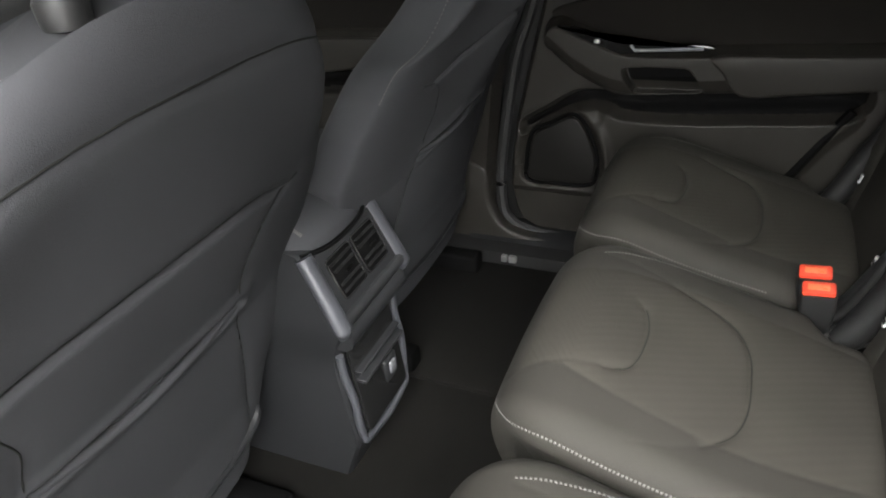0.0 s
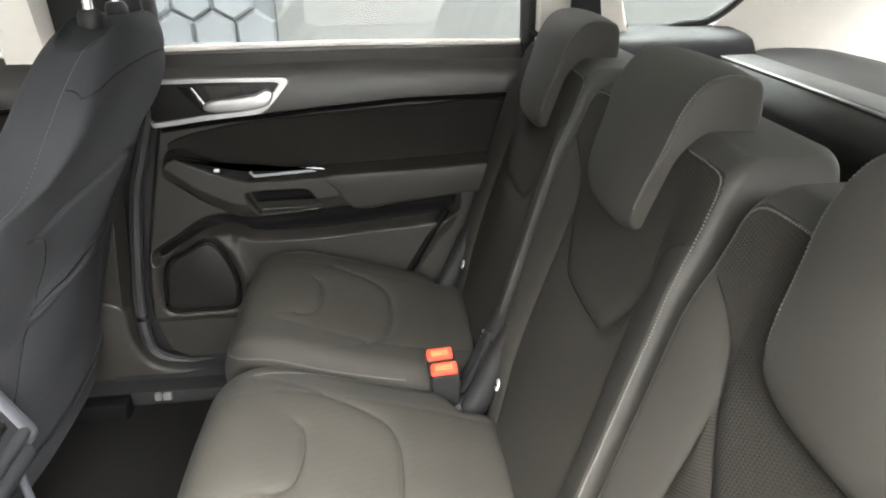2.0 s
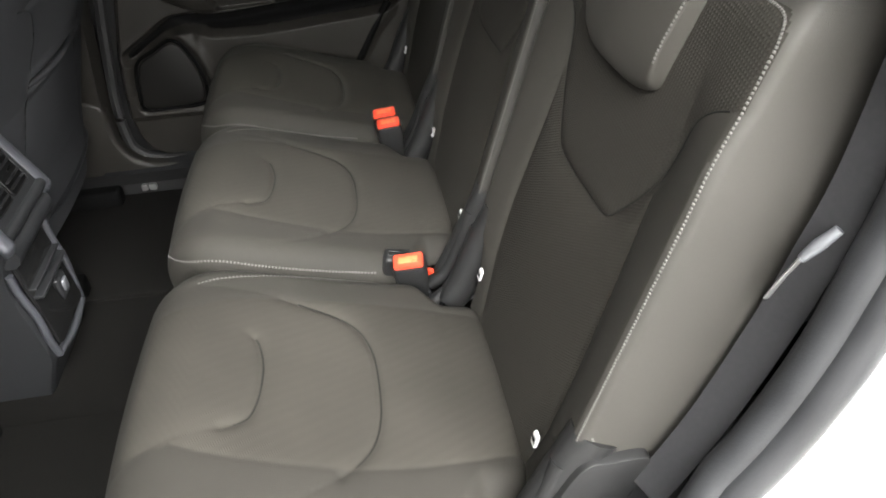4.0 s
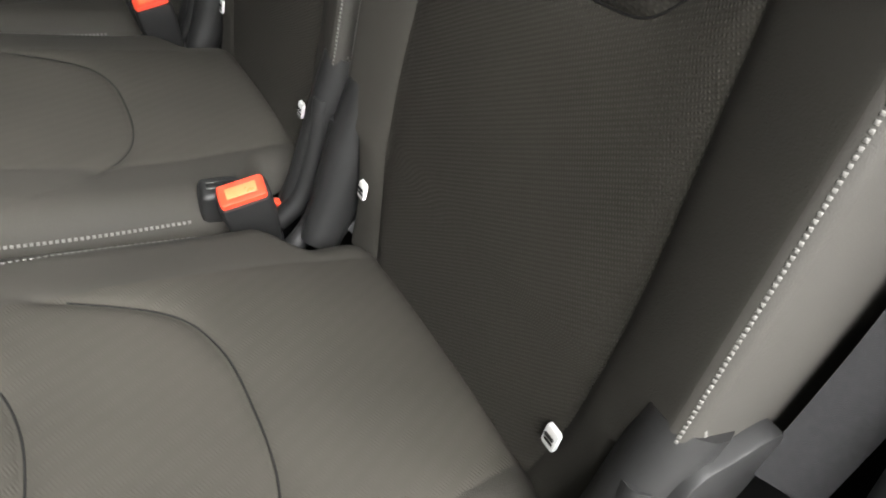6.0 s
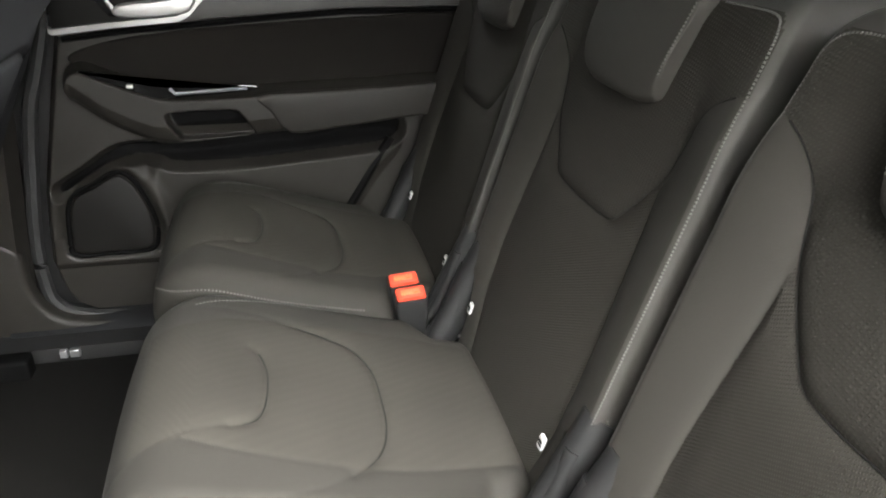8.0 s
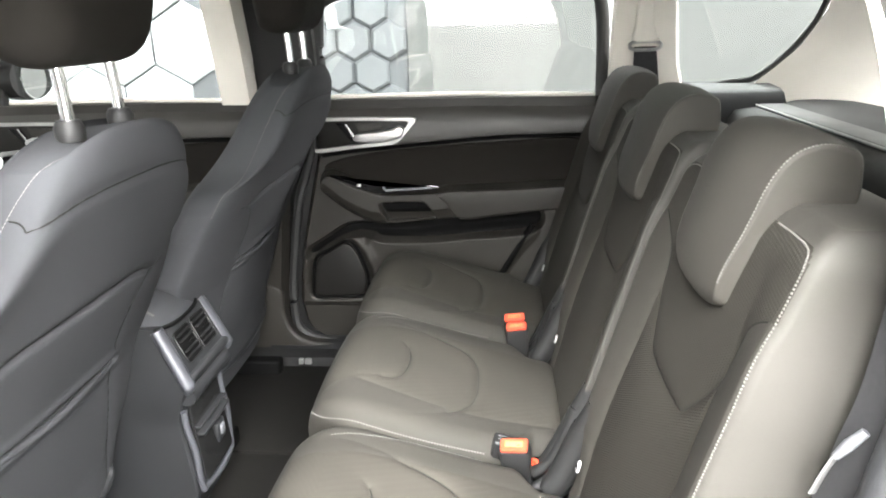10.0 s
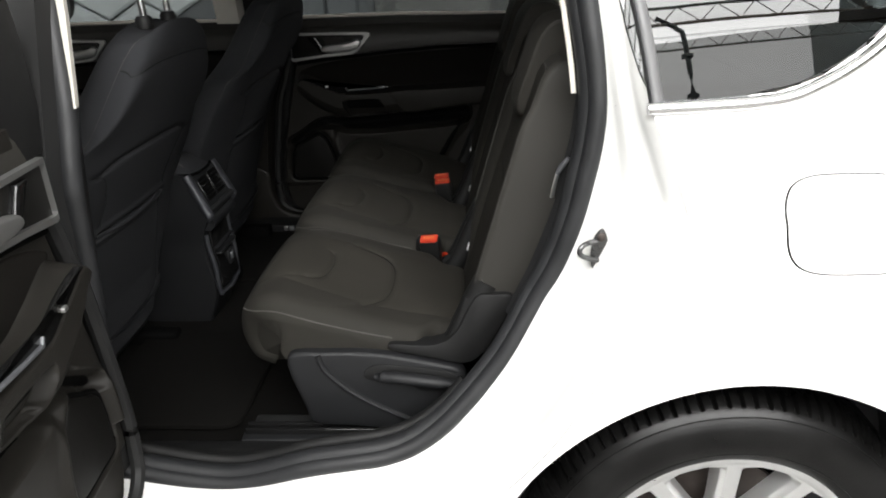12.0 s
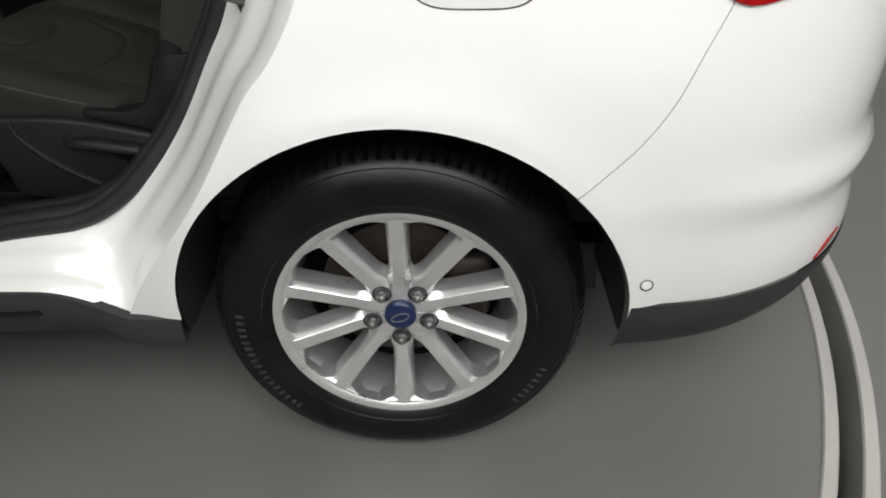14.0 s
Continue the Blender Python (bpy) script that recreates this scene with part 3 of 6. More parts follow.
def rear_seat():
    seat = thing("rear_seat", "single rear seat in ribbed charcoal cloth with pale stitching", "car seat", "second row seats")
    c, b, h = seat_cushion(), seat_back(), seat_headrest()
    st = seat_stitching(c, b, h)
    cu = part("cushion", c, CUSHION_CLOTH, seat)
    for line in (CUSHION_INNER[16:-6], CUSHION_OUTER[14:-14]):
        part("seam", laid("seam", [(x, y, 0.80) for x, y in line], c, (0, 0, -1), 0.0009), PIPING, cu)
    c.materials.append(SEAT_TRIM)
    for p in c.polygons:
        x, y, z = p.center
        if abs(y) > np.interp(x, BORDER_R[:, 0], BORDER_R[:, 1]) or x < -0.855 or z < 0.63:
            p.material_index = 1
    bk = part("backrest", b, SHADED_BACK_CLOTH, seat)
    b.materials.append(SEAT_TRIM)
    b.materials.append(SHADED_INSERT_CLOTH)
    b.materials.append(SIDE_TRIM)
    centres = np.array([p.center for p in b.polygons])
    pad = inside(centres[:, 1], centres[:, 2], np.array(PAD_CLOSED))
    for p, padded in zip(b.polygons, pad):
        x, y, z = p.center[0], abs(p.center[1]), p.center[2]
        if padded and p.normal[0] < -0.75 and y < 0.2005:
            p.material_index = 2
        elif x > back_x(z) + 0.018 or y > 0.2005 or z > 1.10:
            p.material_index = 3
        elif z > 0.985 or y > np.interp(z, BOLSTER_R[:, 1], BOLSTER_R[:, 0]):
            p.material_index = 1
    part("seam", laid("seam", [(back_x(z) - 0.06, y, z) for y, z in PAD_EDGE[4:-4]], b, (1, 0, 0), 0.0009), PIPING, bk)
    hd = part("headrest", h, HEAD_TRIM, seat)
    for owner, me in st:
        part("stitching", me, THREAD, {"cushion": cu, "backrest": bk, "headrest": hd}[owner], "pale grey twin stitching")
    for side in (-1, 1):
        for rib in hinge_ribs(side):
            part("hinge_rib", rib, DARK_PLASTIC, seat, "black plastic joint cover rib")
        tag = part("anchor_tag", child_seat_tag(0.155 if side > 0 else -0.135), WHITE_TAG, seat, "small white child seat anchor tag")
        z = 0.682
        ty = 0.155 if side > 0 else -0.135
        bars = [box("bar", (back_x(z) - 0.0092, ty - 0.004, z + d - 0.0012), (back_x(z) - 0.0078, ty + 0.004, z + d + 0.0012), 0) for d in (-0.003, 0.002)]
        part("tag_mark", joined("tag_mark", bars), GLOSS_BLACK, tag)
    under = box("seat_base", (-0.76, -0.185, 0.43), (-0.46, 0.185, 0.61), 0.03)
    part("cushion_base", box("cushion_base", (-0.858, -0.158, 0.553), (-0.46, 0.158, 0.645), 0.035), SEAT_TRIM, seat)
    # base coloured black for the shade beneath the overhanging cushion
    part("seat_base", under, BLACK_AND_SHADE, seat, "seat base blackened for the shade under the cushion")
    for side in (-1, 1):
        part("seat_rail", box("seat_rail", (-0.88, side * 0.165 - 0.018, 0.395), (-0.30, side * 0.165 + 0.018, 0.43), 0.006), RUBBER, seat, "dark steel floor rail")
    return seat


middle_seat = rear_seat()
left_seat = copy_thing(middle_seat, pose(0, -PITCH, 0))
copy_thing(middle_seat, pose(0, PITCH, 0))


def seat_side_cover():
    """The outer plastic valance of the seat beside the open door, with its lever."""
    y0 = -0.650
    m = lambda u, v, h: (u, y0 - h, v)
    skin = slab("valance", spline([(-0.775, 0.615), (-0.700, 0.627), (-0.61, 0.625), (-0.51, 0.607), (-0.44, 0.585), (-0.445, 0.53), (-0.50, 0.475), (-0.545, 0.452), (-0.66, 0.460), (-0.735, 0.468), (-0.752, 0.51)], 5, True), 0.028, 0.008, m, 3)
    part("side_cover", skin, GREY_PLASTIC, left_seat, "grey plastic side cover").matrix_parent_inverse = pose(0, PITCH, 0)
    recess = slab("recess", spline([(-0.625, 0.572), (-0.612, 0.600), (-0.55, 0.600), (-0.45, 0.580), (-0.452, 0.545), (-0.52, 0.545), (-0.545, 0.560)], 5, True), 0.004, 0.0015, lambda u, v, h: (u, y0 - 0.027 - h, v))
    part("lever_recess", recess, DARK_PLASTIC, left_seat).matrix_parent_inverse = pose(0, PITCH, 0)
    lever = tube("lever", spline([(-0.606, y0 - 0.036, 0.580), (-0.57, y0 - 0.044, 0.584), (-0.51, y0 - 0.046, 0.577), (-0.455, y0 - 0.042, 0.566)], 8), [0.008] * 4 + [0.0125] * 17 + [0.010] * 4, 12, flat=0.9)
    part("lever", lever, GREY_PLASTIC, left_seat, "grey plastic adjusting lever").matrix_parent_inverse = pose(0, PITCH, 0)
    step = tube("step", spline([(-0.715, y0 - 0.028, 0.622), (-0.700, y0 - 0.028, 0.585), (-0.640, y0 - 0.028, 0.530), (-0.56, y0 - 0.028, 0.485), (-0.52, y0 - 0.028, 0.468)], 8), 0.006, 8)
    part("moulded_step", step, GREY_PLASTIC, left_seat).matrix_parent_inverse = pose(0, PITCH, 0)
    arm = slab("arm", spline([(-0.575, 0.640), (-0.50, 0.637), (-0.455, 0.660), (-0.415, 0.735), (-0.385, 0.742), (-0.345, 0.735), (-0.375, 0.665), (-0.425, 0.600), (-0.51, 0.612), (-0.57, 0.626)], 5, True), 0.036, 0.003, lambda u, v, h: (u, -0.632 - h, v), 2)
    part("joint_arm", arm, DARK_PLASTIC, left_seat, "black plastic joint arm").matrix_parent_inverse = pose(0, PITCH, 0)


seat_side_cover()


# belt buckles in the gaps between the seats
def buckle(x, y, z, lean, turn, tip=0, back=0):
    ob = thing("belt_buckle", "black seat belt buckle with an orange-red release button", "seat belt buckle", "belt buckles", at=pose(x, y, z, tip, back, 0) @ pose(0, 0, 0, 0, lean, turn))
    body = rings("body", [[(u * k, v * k, h) for u, v in rounded_rect(-0.016, -0.024, 0.016, 0.024, 0.006)] for h, k in ((-0.075, 0.72), (-0.05, 0.86), (-0.02, 1.0), (0.0, 1.0), (0.004, 0.94))], True, True, 40)
    part("body", body, DARK_PLASTIC, ob)
    part("button", slab("button", rounded_rect(-0.0125, -0.0215, 0.0125, 0.0215, 0.004), 0.006, 0.002, lambda u, v, h: (u, v, h + 0.0035)), RED_BUTTON, ob, "orange-red release button")
    part("release_mark", box("release_mark", (-0.006, -0.014, 0.0092), (0.006, 0.014, 0.0098), 0.0002), PALE_ORANGE, ob, "paler patch on the button")
    part("strap", box("strap", (-0.004, -0.020, -0.16), (0.004, 0.020, -0.07), 0.002), BELT, ob)
    return ob


buckle(-0.526, -0.236, 0.676, 0, 82, 14, -8)
buckle(-0.516, 0.231, 0.692, 0, 88, 10, -6)
buckle(-0.512, 0.195, 0.687, 0, 88, 10, -6)
spare = thing("belt_tongue_holder", "black plastic buckle turned away in the seat gap", "seat belt buckle", at=pose(-0.540, -0.202, 0.664, 12, -12, 84))
part("body", box("body", (-0.014, -0.020, -0.07), (0.014, 0.020, 0.008), 0.006), DARK_PLASTIC, spare)
part("slot", box("slot", (-0.004, -0.014, 0.0078), (0.004, 0.014, 0.0095), 0.0005), GLOSS_BLACK, spare)
loop = thing("release_loop", "red plastic seat release tab in the seat gap", "release tab", at=pose(-0.492, -0.188, 0.612, 20, 10, 60))
part("tab", lathe("tab", [(0.002, -0.006), (0.011, -0.005), (0.013, 0.0), (0.011, 0.005), (0.002, 0.006)], 20, "x"), RED_BUTTON, loop)

# ---- front seats ----
def shell_x(z):
    """The rear face of a front seat's back at a height."""
    return np.interp(z, [0.50, 0.63, 0.80, 0.862, 1.0, 1.155, 1.235], [-1.210, -1.190, -1.143, -1.115, -1.045, -0.968, -0.930])


def front_back():
    loops = []
    ang = np.linspace(0, 2 * math.pi, 260, endpoint=False)
    zs = np.r_[np.linspace(0.50, 1.15, 240), 1.15 + 0.085 * np.sin(np.linspace(0, math.pi / 2, 22)[1:])]
    seam_top = spline([(-0.190, 1.150), (-0.12, 1.163), (0.0, 1.166), (0.12, 1.163), (0.190, 1.150)], 4)
    shoulders = [spline([(k * 0.215, 0.99), (k * 0.204, 1.08), (k * 0.190, 1.150), (k * 0.182, 1.190)], 4) for k in (-1, 1)]
    pocket = spline([(-0.205, 0.972), (-0.12, 0.990), (0.12, 0.990), (0.205, 0.972)], 5)
    lip = [(-0.158, 0.829), (0.158, 0.829)]
    sides = [spline([(s * 0.240, 0.975), (s * 0.190, 0.962), (s * 0.164, 0.925), (s * 0.153, 0.89), (s * 0.158, 0.82), (s * 0.176, 0.74), (s * 0.195, 0.62), (s * 0.20, 0.5)], 6) for s in (-1, 1)]
    for z in zs:
        k = 0.0 if z <= 1.15 else (z - 1.15) / 0.085
        shrink = math.sqrt(max(0.0, 1 - (0.96 * k) ** 2))
        half = np.interp(z, [0.50, 0.56, 0.64, 0.75, 0.85, 0.935, 0.985, 1.035, 1.10, 1.15, 1.235], [0.215, 0.250, 0.288, 0.335, 0.358, 0.352, 0.332, 0.302, 0.254, 0.225, 0.185])
        c, sn = np.cos(ang), np.sin(ang)
        e = 2 / 4.2
        y = half * (0.80 + 0.20 * shrink) * np.sign(sn) * np.abs(sn) ** e
        q = np.sign(c) * np.abs(c) ** e
        deep = 0.062 - 0.004 * smooth01(0.9, 1.2, z)
        x = shell_x(z) - deep + deep * (0.3 + 0.7 * shrink) * q
        rear = smooth01(0.3, 0.9, q)
        zz = z - 0.055 * smooth01(1.0, 1.2, z) * (np.abs(y) / 0.2) ** 2.5
        d = np.minimum.reduce([near_line(y, zz, seam_top), near_line(y, zz, pocket), near_line(y, zz, sides[0]), near_line(y, zz, sides[1])] + [near_line(y, zz, line[-5:]) for line in shoulders])
        g = -0.0036 * np.exp(-d / 0.008) + groove(near_line(y, zz, lip), 0.010, 0.007, 0.004) - 0.006 * np.exp(-((near_line(y, zz, pocket) / 0.006) ** 2))
        crown = 0.010 * (1 - (y / 0.25) ** 2)
        x = x + rear * (g + crown)
        loops.append(np.stack([x, y, zz], 1))
    return rings("backrest", loops, True, True, 60), [seam_top, pocket] + sides + [line[-5:] for line in shoulders]


def front_headrest():
    prof = spline([(-1.045, 1.335), (-1.03, 1.31), (-0.985, 1.305), (-0.950, 1.330), (-0.935, 1.40), (-0.930, 1.48), (-0.945, 1.525), (-0.985, 1.540), (-1.03, 1.515), (-1.05, 1.44)], 6, True)
    mid = np.array([-0.99, 1.42])
    loops = []
    for t in np.linspace(-1, 1, 31):
        a = abs(t)
        k = 1 - 0.30 * max(0.0, (a - 0.6) / 0.4) ** 2.2
        p = mid + (prof - mid) * k
        wide = 0.118 + 0.018 * np.clip((prof[:, 1] - 1.33) / 0.15, 0, 1)
        loops.append(np.stack([p[:, 0], wide * t, p[:, 1] + 0.01 * (1 - a * a) * (prof[:, 1] > 1.42)], 1))
    return rings("headrest", loops, True, True, 60)


def front_seat():
    seat = thing("front_seat", "front car seat in grey cloth with a rear map pocket", "car seat", "front seats")
    b, seams = front_back()
    back = part("backrest", b, FRONT_CLOTH, seat)
    for line in seams:
        part("seam", laid("seam", [(-0.80, y, z) for y, z in line], b, (-1, 0, 0), 0.0011), PIPING, back, "dark sewn seam")
    part("headrest", front_headrest(), DOOR_CLOTH, seat, "black padded headrest")
    for s in (-1, 1):
        part("headrest_post", tube("headrest_post", [(-0.988, s * 0.058, 1.20), (-0.990, s * 0.058, 1.27), (-0.994, s * 0.058, 1.345)], 0.0075, 12), CHROME, seat, "chrome headrest post")
        part("post_collar", lathe("post_collar", [(0.016, 1.222), (0.017, 1.238), (0.013, 1.246), (0.008, 1.247)], 20, "z", (-0.990, s * 0.058, 0)), DARK_PLASTIC, seat)
    edge = spline([(-1.085, -0.335, 0.98), (-1.055, -0.30, 1.05), (-1.020, -0.25, 1.12), (-0.990, -0.20, 1.180), (-0.965, -0.14, 1.215), (-0.95, 0.0, 1.232), (-0.965, 0.14, 1.215), (-0.990, 0.20, 1.180), (-1.020, 0.25, 1.12), (-1.055, 0.30, 1.05), (-1.085, 0.335, 0.98)], 10)
    part("stitching", stitches("stitching", edge, b, 0.0010, 0.003, 0.002, 0.0004), THREAD, seat, "pale top stitching")
    lip = tube("pocket_lip", spline([(shell_x(0.829) - 0.002, -0.155, 0.828), (shell_x(0.829) + 0.006, -0.08, 0.823), (shell_x(0.829) + 0.010, 0, 0.821), (shell_x(0.829) + 0.006, 0.08, 0.823), (shell_x(0.829) - 0.002, 0.155, 0.828)], 8), 0.006, 10)
    part("pocket_lip", lip, FRONT_CLOTH, seat)
    part("cushion", box("cushion", (-1.68, -0.245, 0.56), (-1.29, 0.245, 0.70), 0.05), FRONT_CLOTH, seat)
    part("lower_shell", box("lower_shell", (-1.60, -0.20, 0.44), (-1.24, 0.20, 0.57), 0.02), DARK_PLASTIC, seat)
    hem = tube("hem", spline([(shell_x(0.53) + 0.002, -0.20, 0.560), (shell_x(0.52) + 0.010, 0.0, 0.545), (shell_x(0.53) + 0.002, 0.20, 0.560), (-1.22, 0.215, 0.61)], 8), 0.008, 8)
    part("hem", hem, GREY_PLASTIC, seat, "grey plastic lower edge")
    for s in (-1, 1):
        part("seat_rail", box("seat_rail", (-1.62, s * 0.18 - 0.022, 0.37), (-1.16, s * 0.18 + 0.022, 0.43), 0.008), BLACK_AND_SHADE, seat)
    return seat


front_right = front_seat()
front_right.matrix_basis = pose(0, 0.368, 0)
copy_thing(front_right, pose(-0.055, -0.366, -0.020))
chain = thing("belt_stalk", "black front belt buckle stalk with a pale tag", "seat belt buckle", at=pose(-1.13, -0.655, 1.045))
part("stalk", box("stalk", (-0.016, -0.012, -0.05), (0.016, 0.012, 0.03), 0.006), DARK_PLASTIC, chain)
part("tag", box("tag", (-0.013, -0.0145, -0.005), (0.013, -0.0115, 0.026), 0.001), WHITE_TAG, chain)


# ---- centre console with rear vents ----
def console():
    ob = thing("centre_console", "dark grey centre console with rear air vents and silver side trims", "console")
    # side silhouette (x, z) of the rear end
    sil = spline([(-1.300, 0.812), (-1.220, 0.814), (-1.168, 0.804), (-1.146, 0.758), (-1.123, 0.706), (-1.128, 0.680), (-1.143, 0.645), (-1.150, 0.600), (-1.142, 0.52), (-1.138, 0.46), (-1.152, 0.42), (-1.168, 0.375)], 8)
    loops = []
    for x, z in sil:
        w = 0.086 + 0.008 * smooth01(0.60, 0.70, z)
        r = 0.012
        loops.append([(x, -w, z), (x + 0.004, -w + r * 0.4, z), (x + 0.006, -w + r, z), (x + 0.007, 0, z), (x + 0.006, w - r, z), (x + 0.004, w - r * 0.4, z), (x, w, z), (x - 0.40, w, z - 0.02), (x - 0.40, -w, z - 0.02)])
    part("body", rings("body", loops, True, True, 45), GREY_PLASTIC, ob)
    # padded lid, rounding down at its rear end
    rows = []
    for x, z in spline([(-1.52, 0.846), (-1.38, 0.852), (-1.27, 0.854), (-1.215, 0.850), (-1.178, 0.836), (-1.160, 0.816), (-1.154, 0.800)], 8):
        w = 0.090 - 0.006 * smooth01(-1.20, -1.15, x)
        rows.append([(x - 0.014 * abs(v) ** 3, w * v, z - 0.020 * abs(v) ** 6) for v in np.linspace(-1, 1, 41)] )
    lid = sheet("lid", [[(x, y, 0.800) for x, y, z in r[:1]] + r + [(x, y, 0.800) for x, y, z in r[-1:]] for r in rows], 0.0, 60)
    lid_ob = part("armrest_lid", lid, FRONT_CLOTH, ob, "padded grey armrest lid")
    for s in (-1, 1):
        part("stitching", stitches("stitching", spline([(-1.36, s * 0.074, 0.86), (-1.26, s * 0.074, 0.86), (-1.20, s * 0.073, 0.85), (-1.168, s * 0.070, 0.83)], 10), lid, 0.0048), THREAD, lid_ob, "pale twin stitching")
    part("lid_gap", tube("lid_gap", spline([(-1.168, -0.090, 0.806), (-1.150, -0.05, 0.803), (-1.146, 0.0, 0.802), (-1.150, 0.05, 0.803), (-1.168, 0.090, 0.806)], 8), 0.0035, 6), BLACK_AND_SHADE, ob)
    # sloping vent panel between two silver bars

    def slope(u, v, h):
        return (-1.121 - 0.402 * v + 0.915 * h, u, 0.700 + 0.915 * v + 0.402 * h)

    part("waist", tube("waist", [(-1.128, u, 0.672) for u in np.linspace(-0.088, 0.088, 9)], 0.020, 10), GREY_PLASTIC, ob)
    part("vent_panel", slab("vent_panel", rounded_rect(-0.085, 0.0, 0.085, 0.106, 0.010), 0.010, 0.004, slope), GREY_PLASTIC, ob, "dark grey vent panel")
    part("vent_lip", tube("vent_lip", [slope(u, 0.004, 0.006) for u in np.linspace(-0.088, 0.088, 9)], 0.011, 10), GREY_PLASTIC, ob)
    for y0, y1 in ((-0.066, -0.004), (0.004, 0.066)):
        vent = part("air_vent", slab("air_vent", rounded_rect(y0, 0.028, y1, 0.090, 0.006), 0.004, 0.0015, lambda u, v, h: slope(u, v, h + 0.0085)), BLACK_AND_SHADE, ob, "black air vent opening")
        rim = [slope(u, v, 0.012) for u, v in rounded_rect(y0, 0.028, y1, 0.090, 0.006)]
        part("vent_rim", tube("vent_rim", rim, 0.0016, 6, True), GLOSS_BLACK, vent)
        for v in (0.038, 0.049, 0.070, 0.081):
            blade = [[slope(y0 + 0.003, v + 0.003, 0.0115), slope(y1 - 0.003, v + 0.003, 0.0115)], [slope(y0 + 0.003, v - 0.001, 0.017), slope(y1 - 0.003, v - 0.001, 0.017)]]
            part("slat", sheet("slat", blade, 0.0014, 30), GLOSS_BLACK, vent)
        ym = (y0 + y1) / 2
        tab = [[slope(ym + u, 0.0595 + v, 0.013), slope(ym + u, 0.0595 + v, 0.021)] for u, v in ((-0.009, 0.0), (0.0, 0.0012), (0.009, 0.0))]
        part("vent_tab", sheet("vent_tab", tab, 0.003, 30), CHROME, vent, "chrome vent tab")
    for s in (-1, 1):
        upper = spline([(-1.163, s * 0.089, 0.806), (-1.140, s * 0.092, 0.756), (-1.120, s * 0.095, 0.710), (-1.115, s * 0.095, 0.696), (-1.121, s * 0.093, 0.682)], 8)
        part("side_trim", tube("side_trim", upper, np.interp(np.linspace(0, 1, len(upper)), [0, 0.7, 1], [0.0140, 0.0150, 0.006]), 12, flat=0.8, up=(1, 0, 0)), CONSOLE_TRIM, ob, "satin grey side trim")
        lower = spline([(-1.137, s * 0.086, 0.640), (-1.136, s * 0.085, 0.600), (-1.128, s * 0.082, 0.55), (-1.128, s * 0.080, 0.50), (-1.126, s * 0.074, 0.462)], 8)
        part("side_trim", tube("side_trim", lower, 0.0065, 10), CONSOLE_TRIM, ob, "satin grey side trim")
    flat = lambda u, v, h: (-1.132 - (v - 0.56) * 0.10 + h, u, v)
    part("lower_recess", slab("lower_recess", rounded_rect(-0.068, 0.475, 0.068, 0.655, 0.01), 0.006, 0.002, flat), GLOSS_BLACK, ob, "black storage recess")
    part("recess_shelf", box("recess_shelf", (-1.139, -0.066, 0.575), (-1.112, 0.066, 0.581), 0.002), GREY_PLASTIC, ob)
    part("recess_lip", box("recess_lip", (-1.139, -0.066, 0.592), (-1.118, 0.066, 0.596), 0.0015), GREY_PLASTIC, ob)
    socket = part("socket", box("socket", (-1.134, 0.006, 0.512), (-1.119, 0.044, 0.556), 0.004), GREY_PLASTIC, ob, "grey power socket cover")
    part("socket_tab", box("socket_tab", (-1.121, 0.016, 0.526), (-1.114, 0.034, 0.548), 0.003), TRIM_SILVER, socket)
    part("lower_edge", tube("lower_edge", spline([(-1.126, -0.074, 0.462), (-1.122, 0, 0.456), (-1.126, 0.074, 0.462)], 8), 0.007, 10), CONSOLE_TRIM, ob)
    return ob


console()

